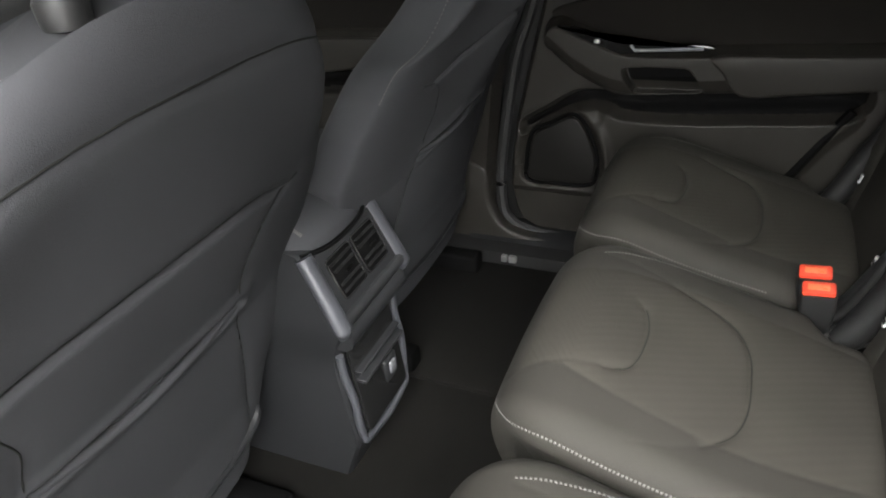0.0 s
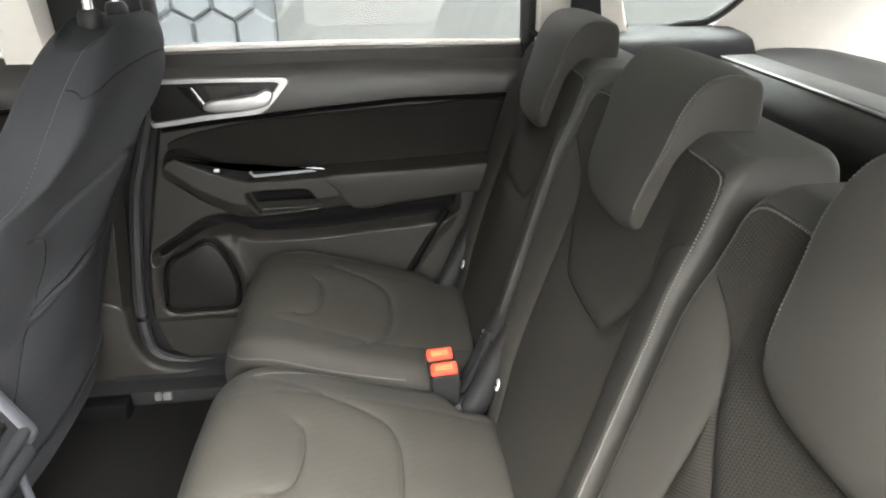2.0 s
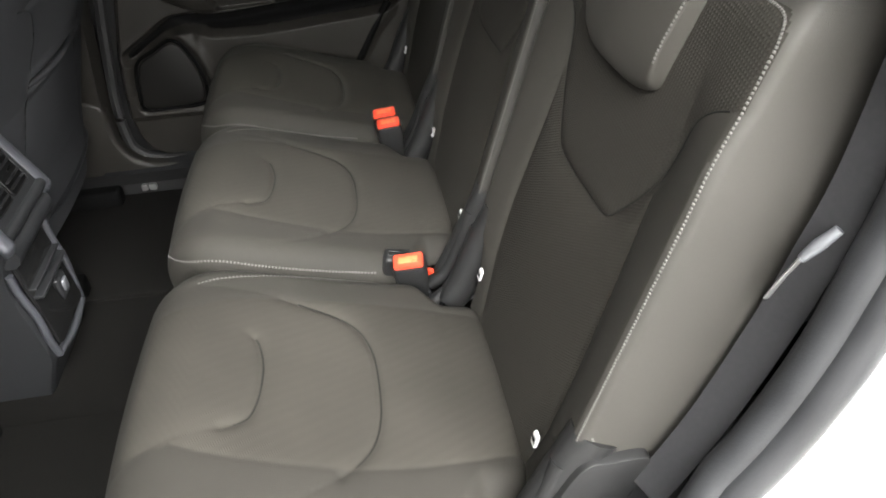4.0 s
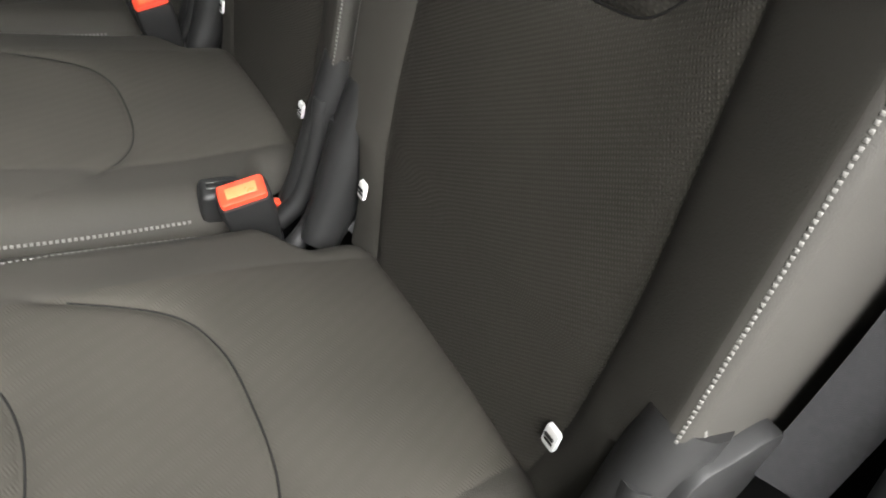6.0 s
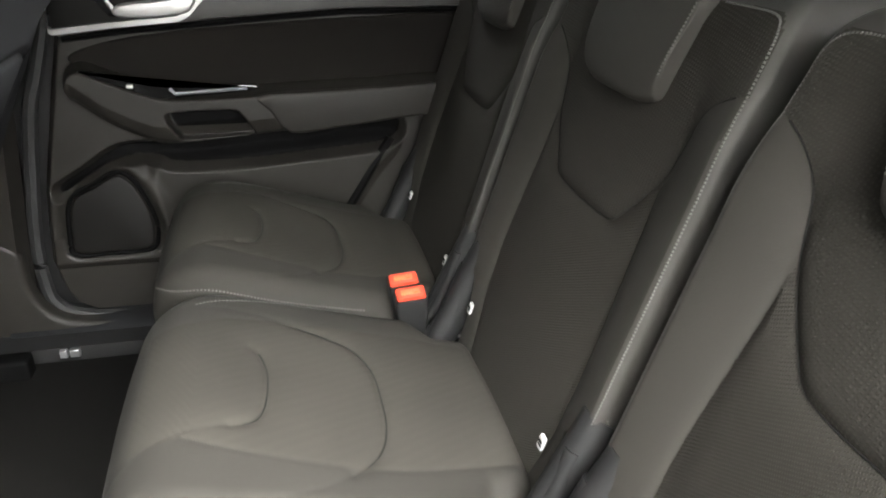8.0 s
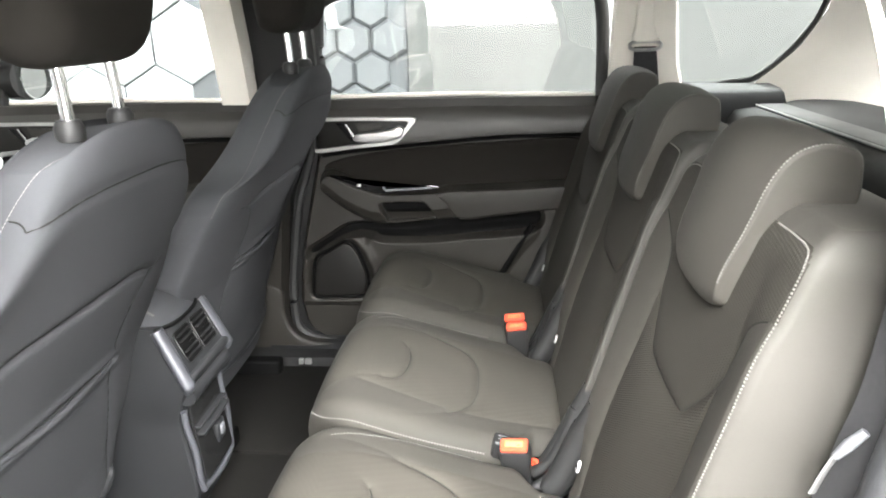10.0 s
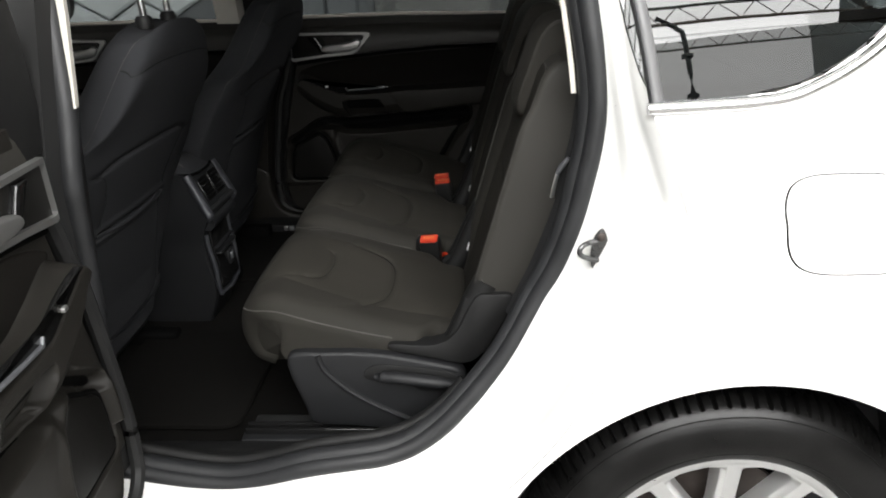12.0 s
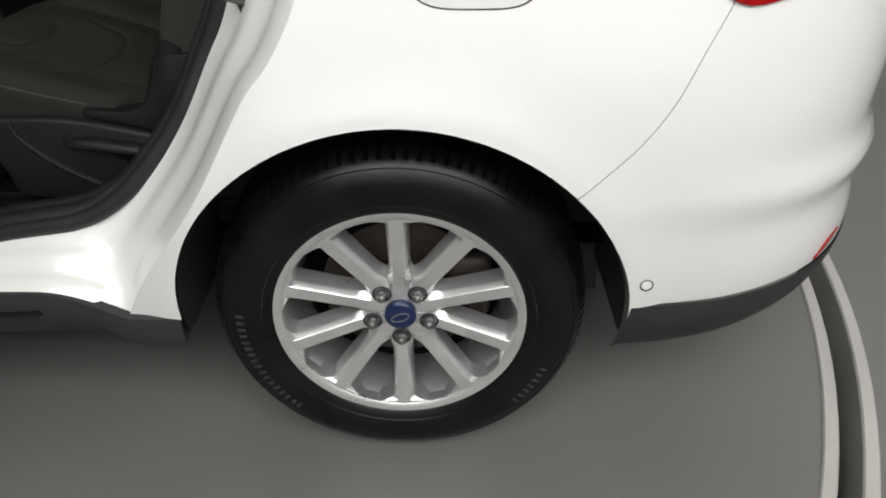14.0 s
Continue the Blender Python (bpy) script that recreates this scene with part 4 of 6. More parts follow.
# ---- door linings: built flat in (along, height, towards the cabin), then set in place ----
def door(name, label, to, body=True, fine=1.0):
    ob = thing(name, label, "car door")

    def piece(pname, outline, base, depth, mat, lab="", bevel=0.004, steps=2, parent=None, lean=0.0):
        m = lambda u, v, h: to(u, v, base + h + lean * (v - 0.9))
        return part(pname, slab(pname, outline, depth, bevel, m, steps), mat, parent or ob, lab)

    # shell: one moulded panel with armrest swelling, trough, pocket and speaker recess
    arm = spline([(-1.034, 0.900), (-1.026, 0.922), (-1.005, 0.930), (-0.969, 0.915), (-0.925, 0.897), (-0.869, 0.880), (-0.788, 0.879), (-0.625, 0.886), (-0.507, 0.890), (-0.345, 0.894), (-0.345, 0.842), (-0.406, 0.834), (-0.503, 0.822), (-0.623, 0.811), (-0.743, 0.800), (-0.861, 0.793), (-0.896, 0.797), (-0.931, 0.812), (-0.976, 0.838), (-1.024, 0.878)], 5, True)
    ledge = spline([(-1.088, 0.703), (-1.035, 0.736), (-0.99, 0.765), (-0.955, 0.776), (-0.863, 0.779), (-0.743, 0.788), (-0.623, 0.798), (-0.50, 0.807), (-0.445, 0.811), (-0.435, 0.790), (-0.450, 0.770), (-0.509, 0.758), (-0.622, 0.749), (-0.746, 0.739), (-0.869, 0.739), (-0.905, 0.750), (-0.954, 0.754), (-0.99, 0.745), (-1.04, 0.715), (-1.085, 0.686)], 6, True)
    speaker = spline([(-1.076, 0.676), (-1.03, 0.706), (-0.985, 0.728), (-0.955, 0.705), (-0.930, 0.640), (-0.928, 0.590), (-0.945, 0.562), (-1.02, 0.558), (-1.085, 0.560), (-1.090, 0.60)], 6, True)
    pocket = spline([(-0.915, 0.735), (-0.83, 0.742), (-0.64, 0.757), (-0.455, 0.768), (-0.495, 0.70), (-0.545, 0.62), (-0.60, 0.535), (-0.80, 0.52), (-0.90, 0.54), (-0.905, 0.64)], 5, True)
    vs = np.linspace(0.414, 1.124, int(260 * fine))
    ts = np.linspace(0, 1, int(320 * fine))
    ul = np.interp(vs, [0.414, 0.425, 0.45, 0.48, 0.53, 0.70, 0.90, 1.0, 1.124], [-1.02, -1.075, -1.115, -1.130, -1.138, -1.118, -1.070, -1.045, -1.035])
    ur = np.interp(vs, [0.414, 0.43, 0.52, 0.66, 0.86, 1.0, 1.124], [-0.56, -0.53, -0.47, -0.40, -0.30, -0.27, -0.285])
    U = ul[:, None] + (ur - ul)[:, None] * ts[None, :]
    V = np.broadcast_to(vs[:, None], U.shape)

    def raised(poly, height, soft, grow=0.0):
        d = near_line(U, V, np.vstack([poly, poly[:1]])) * np.where(inside(U, V, poly), 1, -1)
        return height * smooth01(-soft - grow, soft * 0.4 - grow, d)

    H = 0.004 * np.sin((V - 0.42) / 0.7 * math.pi)
    under = np.interp(U, [-1.024, -0.976, -0.931, -0.896, -0.861, -0.743, -0.623, -0.503, -0.345], [0.878, 0.838, 0.812, 0.797, 0.793, 0.800, 0.811, 0.822, 0.842])
    H = H + np.minimum(raised(arm, 0.058, 0.011), 0.030 + 0.028 * np.sqrt(np.clip((V - under) / 0.034, 0, 1))) + raised(ledge, -0.034, 0.012, 0.002)
    cup = spline([(-0.872, 0.843), (-0.858, 0.852), (-0.765, 0.854), (-0.744, 0.844), (-0.722, 0.806), (-0.738, 0.801), (-0.842, 0.800), (-0.856, 0.812)], 5, True)
    H = H + raised(cup, -0.030, 0.004)
    H = H + raised(pocket, 0.014, 0.018) * (0.55 + 0.45 * smooth01(0.55, 0.75, V))
    H = H - 0.010 * np.exp(-((near_line(U, V, np.vstack([speaker, speaker[:1]])) / 0.007) ** 2)) + 0.013 * np.exp(-(((near_line(U, V, np.vstack([speaker, speaker[:1]])) - 0.022) / 0.014) ** 2)) * ~inside(U, V, speaker) * (V > 0.60)
    H = H - 0.012 * smooth01(0.545, 0.525, V) * smooth01(-0.86, -0.92, U)
    edge = np.minimum.reduce([U - ul[:, None], ur[:, None] - U, V - 0.414])
    H = H - 0.028 * (1 - smooth01(0.0, 0.016, edge)) ** 1.5
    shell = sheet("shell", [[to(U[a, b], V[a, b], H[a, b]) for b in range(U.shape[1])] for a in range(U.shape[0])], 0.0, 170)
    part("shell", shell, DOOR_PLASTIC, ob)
    # trough and upper cup coloured black, as the shade below the armrest
    shell.materials.append(BLACK_AND_SHADE)
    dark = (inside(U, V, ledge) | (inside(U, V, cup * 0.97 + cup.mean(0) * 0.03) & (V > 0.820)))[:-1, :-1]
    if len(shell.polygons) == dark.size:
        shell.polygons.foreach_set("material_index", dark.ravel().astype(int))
    shell_back = spline([(-1.070, 0.90), (-1.045, 1.00), (-1.035, 1.12), (-0.70, 1.12), (-0.285, 1.11), (-0.270, 1.00), (-0.30, 0.86), (-0.40, 0.66), (-0.47, 0.52), (-0.56, 0.43),
                    (-0.80, 0.420), (-1.02, 0.420), (-1.105, 0.45), (-1.133, 0.52), (-1.113, 0.70)], 5, True)
    piece("shell_back", shell_back, -0.055, 0.006, DOOR_DARK, "", 0.004, 1)
    # upper trim, rolling over to the glass
    upper = []
    for u in np.linspace(-1.035, -0.290, 40):
        low = np.interp(u, [-1.035, -0.945, -0.717, -0.547, -0.29], [0.980, 0.992, 1.012, 1.025, 1.030])
        hi = np.interp(u, [-1.035, -0.6, -0.29], [1.122, 1.124, 1.116])
        upper.append([to(u, low, 0.006), to(u, low + 0.004, 0.017), to(u, low + 0.03, 0.019), to(u, (low + hi) / 2 + 0.02, 0.010), to(u, hi - 0.018, -0.002), to(u, hi, -0.018), to(u, hi + 0.001, -0.05)])
    part("upper_trim", sheet("upper_trim", upper, 0.0, 50), LIT_UPPER_TRIM, ob, "soft upper door trim, grey lightened for window light")
    # black tube in place of the shadow cast by the upper trim's edge
    part("shadow_line", tube("shadow_line", [to(u, float(np.interp(u, [-1.035, -0.945, -0.717, -0.547, -0.29], [0.980, 0.992, 1.012, 1.025, 1.030])) - 0.003, 0.006) for u in np.linspace(-1.032, -0.29, 30)], 0.0075, 8), BLACK_AND_SHADE, ob)
    # cloth pad
    padline = spline([(-1.030, 0.940), (-0.976, 0.968), (-0.861, 0.987), (-0.745, 0.997), (-0.628, 1.005), (-0.51, 1.011), (-0.33, 1.014), (-0.335, 0.95), (-0.345, 0.89), (-0.50, 0.888), (-0.70, 0.884), (-0.85, 0.878), (-0.95, 0.900)], 6, True)
    piece("cloth_pad", padline, -0.004, 0.011, DOOR_CLOTH, "black cloth inlay", 0.006, 3)
    # handle surround: a silver frame round a dark dish
    def ring_frame(pname, outer, inner, base, depth, mat, lab=""):
        n = 60
        o, i = even(np.vstack([outer, outer[:1]]), n + 1)[:-1], even(np.vstack([inner, inner[:1]]), n + 1)[:-1]
        loops = [[to(*p, base) for p in o], [to(*p, base + depth) for p in o * 0.93 + i * 0.07], [to(*p, base + depth) for p in o * 0.10 + i * 0.90], [to(*p, base) for p in i]]
        return part(pname, rings(pname, loops + [loops[0]], True, False, 30), mat, ob, lab)

    outer = np.array([(-1.043, 1.080), (-0.90, 1.081), (-0.775, 1.078), (-0.765, 1.072), (-0.790, 1.043), (-0.818, 1.013), (-0.835, 1.006), (-0.95, 0.996), (-1.047, 0.984), (-1.045, 1.03)])
    inner = np.array([(-1.0425, 1.071), (-0.90, 1.071), (-0.797, 1.069), (-0.789, 1.065), (-0.806, 1.043), (-0.829, 1.020), (-0.840, 1.016), (-0.95, 1.007), (-1.0465, 0.996), (-1.0445, 1.03)])
    piece("handle_dish", outer * 0.97 + outer.mean(0) * 0.03, 0.016, 0.004, DOOR_DARK, "dark handle dish", 0.001)
    ring_frame("handle_frame", outer, inner, 0.016, 0.010, SATIN, "satin silver handle surround")
    hand = spline([(-0.934, 1.018), (-0.929, 1.036), (-0.87, 1.044), (-0.835, 1.049), (-0.815, 1.057), (-0.802, 1.049), (-0.807, 1.032), (-0.825, 1.021), (-0.88, 1.014)], 5, True)
    piece("door_handle", hand, 0.024, 0.014, SATIN, "satin silver door handle", 0.005, 3)
    piece("handle_pivot", [(-0.985, 1.066), (-0.955, 1.066), (-0.925, 1.018), (-0.945, 1.016)], 0.018, 0.012, GLOSS_BLACK, "", 0.003)
    piece("lock_slot", [(-0.935, 1.064), (-0.865, 1.064), (-0.855, 1.046), (-0.92, 1.036)], 0.0195, 0.002, DOOR_PLASTIC, "", 0.001)
    top = spline([(-0.711, 0.881), (-0.60, 0.887), (-0.48, 0.891), (-0.352, 0.894), (-0.350, 0.842), (-0.42, 0.833), (-0.56, 0.817), (-0.654, 0.809), (-0.690, 0.850)], 3, True)
    piece("armrest_pad", top, 0.050, 0.014, DOOR_PLASTIC, "padded armrest top", 0.006, 4)
    piece("switch_panel", spline([(-1.006, 0.931), (-0.965, 0.928), (-0.922, 0.917), (-0.868, 0.903), (-0.727, 0.903), (-0.722, 0.892), (-0.853, 0.882), (-0.885, 0.882), (-0.925, 0.897), (-0.969, 0.915)], 4, True), 0.050, 0.012, GLOSS_BLACK, "gloss black window switch panel", 0.003)
    piece("window_switch", rounded_rect(-0.931, 0.901, -0.919, 0.908, 0.002), 0.061, 0.006, SATIN, "", 0.002)
    part("chrome_strip", tube("chrome_strip", [to(-0.860, 0.899, 0.062), to(-0.852, 0.890, 0.064), to(-0.80, 0.893, 0.065), to(-0.728, 0.897, 0.064)], 0.0034, 8), TRIM_SILVER, ob, "thin chrome strip")
    part("split_line", tube("split_line", [to(-0.717, 0.880, 0.058), to(-0.695, 0.854, 0.0585), to(-0.658, 0.811, 0.050)], 0.0022, 6), GLOSS_BLACK, ob)
    part("speaker_line", tube("speaker_line", [to(u, v, -0.002) for u, v in speaker], 0.0045, 6, True), BLACK_AND_SHADE, ob)
    piece("speaker_grille", speaker * 0.93 + speaker.mean(0) * 0.07, -0.003, 0.008, DOOR_DARK, "grey speaker grille", 0.005, 3)
    part("pocket_edge", tube("pocket_edge", [to(-0.457, 0.775, 0.008), to(-0.500, 0.71, 0.011), to(-0.54, 0.64, 0.011), to(-0.582, 0.565, 0.010)], 0.010, 8), BLACK_AND_SHADE, ob)
    # dark tube modelled where shade fills the gap between door and body
    part("door_gap_shadow", tube("door_gap_shadow", [to(u, v, 0.002) for u, v in spline([(-1.052, 1.02), (-1.085, 0.92), (-1.112, 0.836), (-1.148, 0.606), (-1.150, 0.50), (-1.137, 0.456), (-1.09, 0.428), (-0.98, 0.416), (-0.80, 0.412)], 8)], 0.013, 8), RUBBER, ob, "dark tube as the shadow gap between door and body")
    # pane
    pane_line = spline([(-1.020, 1.12), (-1.015, 1.30), (-0.985, 1.37), (-0.80, 1.395), (-0.50, 1.40), (-0.34, 1.385), (-0.300, 1.33), (-0.290, 1.11)], 5, True)
    pane = piece("pane", pane_line, -0.055, 0.004, PANE, "clear window pane", 0.001, 1)
    pane.visible_shadow = False
    edge = spline([(-1.030, 1.10), (-1.030, 1.31), (-0.995, 1.385), (-0.80, 1.412), (-0.50, 1.416), (-0.33, 1.400), (-0.286, 1.335), (-0.278, 1.10)], 8)
    part("window_frame", tube("window_frame", [to(u, v, -0.04) for u, v in edge], 0.017, 10), RUBBER, ob, "black window frame")
    piece("window_upright", [(-1.17, 1.06), (-1.16, 1.25), (-1.12, 1.42), (-1.00, 1.42), (-1.025, 1.30), (-1.03, 1.06)], -0.052, 0.03, RUBBER, "black window upright", 0.008)
    part("belt_strip", tube("belt_strip", [to(-1.03, 1.128, -0.046), to(-0.66, 1.131, -0.046), to(-0.285, 1.122, -0.046)], 0.006, 8), LINING, ob, "pale belt strip")
    if body:
        outline = spline([(-1.15, 0.42), (-1.15, 0.80), (-1.08, 1.10), (-0.70, 1.115), (-0.24, 1.105), (-0.20, 0.98), (-0.28, 0.70), (-0.45, 0.46), (-0.55, 0.40), (-0.80, 0.395), (-1.10, 0.395)], 6, True)
        m = lambda u, v, h: to(u, v, -0.055 - h - 0.045 * math.sin(min(max((v - 0.38) / 0.75, 0), 1) * math.pi))
        part("skin", slab("skin", outline, 0.09, 0.012, m, 3), PAINT, ob, "white painted door skin")
    return ob


def right_side(u, v, h):
    return (u, 0.695 - h + 0.0, v)


def right_front(u, v, h):
    return (u - 0.935, 0.715 - h, v - 0.003)


OPEN = radians(84)


def left_open(u, v, h):
    """The near rear door, swung out about its hinge line."""
    hx, hy = -1.065, -0.825
    a, b = u + 1.135, 0.03 + h
    return (hx + a * math.cos(OPEN) + b * math.sin(OPEN), hy - a * math.sin(OPEN) + b * math.cos(OPEN), v)


door("rear_door", "closed rear door lined in dark grey plastic and black cloth", right_side, fine=1.45)
door("front_door", "closed front passenger door lined in dark grey plastic", right_front, fine=0.5)
door("open_rear_door", "white rear door swung open, lined in dark plastic", left_open)

# ---- the car: shell, floor, glass, wheel ----
car = thing("car", "white people carrier with a rear door open, standing on a turntable", "car")


PROFILE = np.vstack([spline([(0.20, -0.865), (0.30, -0.880), (0.45, -0.905), (0.60, -0.927), (0.72, -0.927), (0.84, -0.905), (0.948, -0.876)], 10), spline([(0.957, -0.868), (1.10, -0.815), (1.25, -0.765), (1.50, -0.66)], 10)])


def side_y(x, z):
    """The outer skin of the near side, creased at the waist."""
    return np.interp(z, PROFILE[:, 0], PROFILE[:, 1])


TAIL, SWEEP = 0.30, 0.66


def skin(a, z, x0):
    """A point of the skin: a in 0..1 runs straight from x0 to the rear corner's start, then on to 2 round it to the middle of the tail."""
    bump = 0.028 * np.exp(-(((z - 0.585) / 0.035) ** 2)) + 0.040 * (1 - float(smooth01(0.40, 0.60, z))) + 0.01 * np.exp(-(((z - 0.85) / 0.12) ** 2))
    y = side_y(0, z)
    if a <= 1:
        return np.array([x0 + (TAIL - x0) * a, y, z])
    t = min(a - 1, 1.0) * math.pi / 2
    n = 2.7
    pull = -0.16 * max(0.0, z - 1.05)
    return np.array([TAIL + (SWEEP + bump + pull) * math.sin(t) ** (2 / n), (y - bump * 0.5 * math.sin(2 * t)) * math.cos(t) ** (2 / n), z])


OUTER = [(-1.130, 0.405), (-0.90, 0.402), (-0.70, 0.400), (-0.606, 0.397), (-0.545, 0.375), (-0.485, 0.342), (-0.428, 0.438), (-0.303, 0.603), (-0.210, 0.757), (-0.168, 0.808), (-0.130, 0.873), (-0.103, 0.950), (-0.128, 1.030), (-0.160, 1.110), (-0.185, 1.24), (-0.225, 1.38), (-0.28, 1.50)]
SEAL = [(-1.085, 0.470), (-0.88, 0.434), (-0.72, 0.470), (-0.640, 0.484), (-0.575, 0.496), (-0.518, 0.520), (-0.458, 0.568), (-0.378, 0.664), (-0.317, 0.774), (-0.289, 0.828), (-0.262, 0.905), (-0.246, 0.980), (-0.235, 1.045), (-0.232, 1.110), (-0.244, 1.20), (-0.273, 1.33), (-0.33, 1.43)]


def seal_y(z):
    """The seal's place across the car along the sill and the rear post."""
    return float(np.interp(z, [0.49, 0.62, 0.78, 1.10, 1.20, 1.33, 1.43], [-0.790, -0.755, -0.726, -0.724, -0.714, -0.690, -0.661]))


def front_seal_y(z):
    return -0.790 + 0.30 * max(0.0, z - 1.0)


ARCH_X, ARCH_Z, ARCH_R = 0.004, 0.330, 0.394


def flare(x, z):
    """How far the skin swells round the wheel arch."""
    d = math.hypot(x - ARCH_X, z - ARCH_Z) - ARCH_R
    return 0.010 * math.exp(-((d / 0.05) ** 2)) if z > 0.3 else 0.0


# door jamb between the rubber seal and the outer skin
o = spline(OUTER, 10)
s = spline(SEAL, 10)
rows = []
for f, g in spline([(0.0, 0.0), (0.10, 0.03), (0.25, 0.09), (0.38, 0.19), (0.45, 0.34), (0.52, 0.45), (0.66, 0.51), (0.76, 0.60), (0.83, 0.80), (0.92, 0.94), (1.0, 1.0)], 5):
    row = []
    for (ox, oz), (sx, sz) in zip(o, s):
        x, z = sx + (ox - sx) * f, sz + (oz - sz) * f
        depth = 0.3 * g + 0.7 * f
        y0, y1 = seal_y(sz), float(side_y(ox, oz)) - flare(ox, oz) + 0.0015
        row.append((x, y0 + (y1 - y0) * depth, z))
    rows.append(row)
part("door_jamb", sheet("door_jamb", rows, 0.0, 75), PAINT, car, "white painted door jamb")
seal_path = [(x, seal_y(z) + 0.004, z) for x, z in s]
front_edge = [(x, front_seal_y(z) + 0.004, z) for x, z in spline([(-1.080, 1.43), (-1.060, 1.25), (-1.045, 1.06), (-1.062, 0.75), (-1.085, 0.54), (-1.098, 0.50), (-1.085, 0.470)], 8)]
part("door_seal", tube("door_seal", even(front_edge[:-1] + seal_path, 220), 0.018, 12, up=(0, 1, 0)), SEAL_GREY, car, "dark grey rubber door seal")
flap = [(x + 0.011 * smooth01(0.50, 0.62, z), seal_y(z) - 0.011, z - 0.010 * (1 - smooth01(0.50, 0.62, z))) for x, z in s]
part("seal_flap", tube("seal_flap", even(flap, 220), 0.0165, 14, up=(0, 1, 0)), SEAL_GREY, car, "grey outer lip of the door seal")
inner = [(x, seal_y(z) + 0.028, z + 0.012) for x, z in s if z < 0.60]
part("seal_lip", tube("seal_lip", even(inner, 120), 0.012, 10), DARK_PLASTIC, car)
pale = [(x - 0.020, seal_y(z) + 0.010, z) for x, z in spline([(-0.236, 1.112), (-0.248, 1.20), (-0.275, 1.33), (-0.33, 1.43)], 8)]
part("pale_edge", tube("pale_edge", pale, 0.0045, 8), LINING, car, "pale edge of the upper post trim")

part("b_post_outer", rings("b_post_outer", [[(-1.22, front_seal_y(z) - 0.05, z), (-1.055, front_seal_y(z) - 0.045, z), (-1.050, front_seal_y(z) - 0.01, z), (-1.22, front_seal_y(z) - 0.01, z)] for z in np.linspace(0.47, 1.45, 8)], True, True, 40), RUBBER, car, "black door post")
# near quarter: wheel arch, flank and rear corner below the crease
low = spline(OUTER[5:12], 10)


def bottom(x):
    if x < ARCH_X - ARCH_R:
        return float(np.interp(x, [-0.485, -0.395], [0.342, 0.338]))
    if x <= ARCH_X + ARCH_R:
        d = min(1.0, abs(x - ARCH_X) / ARCH_R)
        return max(ARCH_Z + ARCH_R * math.sqrt(1 - d * d), 0.338)
    return float(np.interp(x, [0.39, 0.55, 0.75, 0.96], [0.368, 0.374, 0.392, 0.41]))


def lipped(p, x, z):
    """A slight flare round the arch."""
    p[1] -= flare(x, z)
    return p


cols = list(np.linspace(-0.484, -0.392, 10)) + [ARCH_X - ARCH_R * math.cos(t) for t in np.linspace(0.0, math.pi, 61)] + list(np.linspace(0.399, 0.42, 4))
cols = sorted(cols + list(np.linspace(-0.385, -0.1025, 60)))
rows = []
for x in cols:
    top_z = float(np.interp(x, low[:, 0], low[:, 1])) if x < -0.103 else 0.955
    b = bottom(x)
    col = []
    for k in range(33):
        z = b + (top_z - b) * (1 - (1 - k / 32) ** 1.5)
        p = np.array([x, side_y(x, z), z]) if x <= TAIL else skin(1 + math.asin(min(1.0, ((x - TAIL) / SWEEP) ** (2.7 / 2))) / (math.pi / 2), z, 0)
        col.append(lipped(p, x, z))
    rows.append(col)
start_a = math.asin(((0.42 - TAIL) / SWEEP) ** (2.7 / 2)) / (math.pi / 2)
for a in np.linspace(start_a, 1.0, 40)[1:]:
    x = TAIL + SWEEP * math.sin(a * math.pi / 2) ** (2 / 2.7)
    b = bottom(x)
    rows.append([skin(1 + a, b + (0.955 - b) * (1 - (1 - k / 32) ** 1.5), 0) for k in range(33)])
part("flank", sheet("flank", rows, 0.0, 35), PAINT, car, "white painted rear flank")
part("tail_half", sheet("tail_half", [[np.array(p) * (1, -1, 1) for p in row] for row in rows[-42:]], 0.0, 35), PAINT, car, "white painted bumper")
# arch lip and inner liner
lip = [(ARCH_X - ARCH_R * math.cos(t), float(side_y(0, ARCH_Z + ARCH_R * math.sin(t))) - 0.004, ARCH_Z + ARCH_R * math.sin(t)) for t in np.linspace(-0.09, math.pi + 0.09, 60)]
liner = [[(x, y + d, z) for x, y, z in lip] for d in (0.003, 0.02, 0.10, 0.30)]
part("arch_liner", sheet("arch_liner", liner, 0.0, 60), CLADDING, car, "black wheel arch liner")
part("liner_back", box("liner_back", (-0.40, -0.62, 0.20), (0.41, -0.60, 0.72), 0), CLADDING, car)

# upper quarter above the crease
upz = spline(OUTER[11:15], 10)
WINDOW_LOW = [(-0.158, 1.112), (0.0, 1.120), (0.07, 1.140), (0.14, 1.185), (0.20, 1.25), (0.245, 1.33), (0.265, 1.42), (0.27, 1.50)]
rows = []
for z in list(np.linspace(0.955, 1.112, 14)) + list(np.linspace(1.114, 1.50, 40)):
    if z <= 1.112:
        x0 = float(np.interp(z, upz[:, 1], upz[:, 0]))
    else:
        x0 = float(np.interp(z, [q[1] for q in WINDOW_LOW], [q[0] for q in WINDOW_LOW]))
    rows.append([skin(a, z, x0) for a in np.r_[np.linspace(0, 1, 24), np.linspace(1, 2, 40)[1:]]])
part("upper_quarter", sheet("upper_quarter", rows, 0.0, 35), PAINT, car, "white painted upper quarter")
part("tailgate", sheet("tailgate", [[p * (1, -1, 1) for p in row[40:]] for row in rows[:14]], 0.0, 35), PAINT, car, "white painted tailgate")
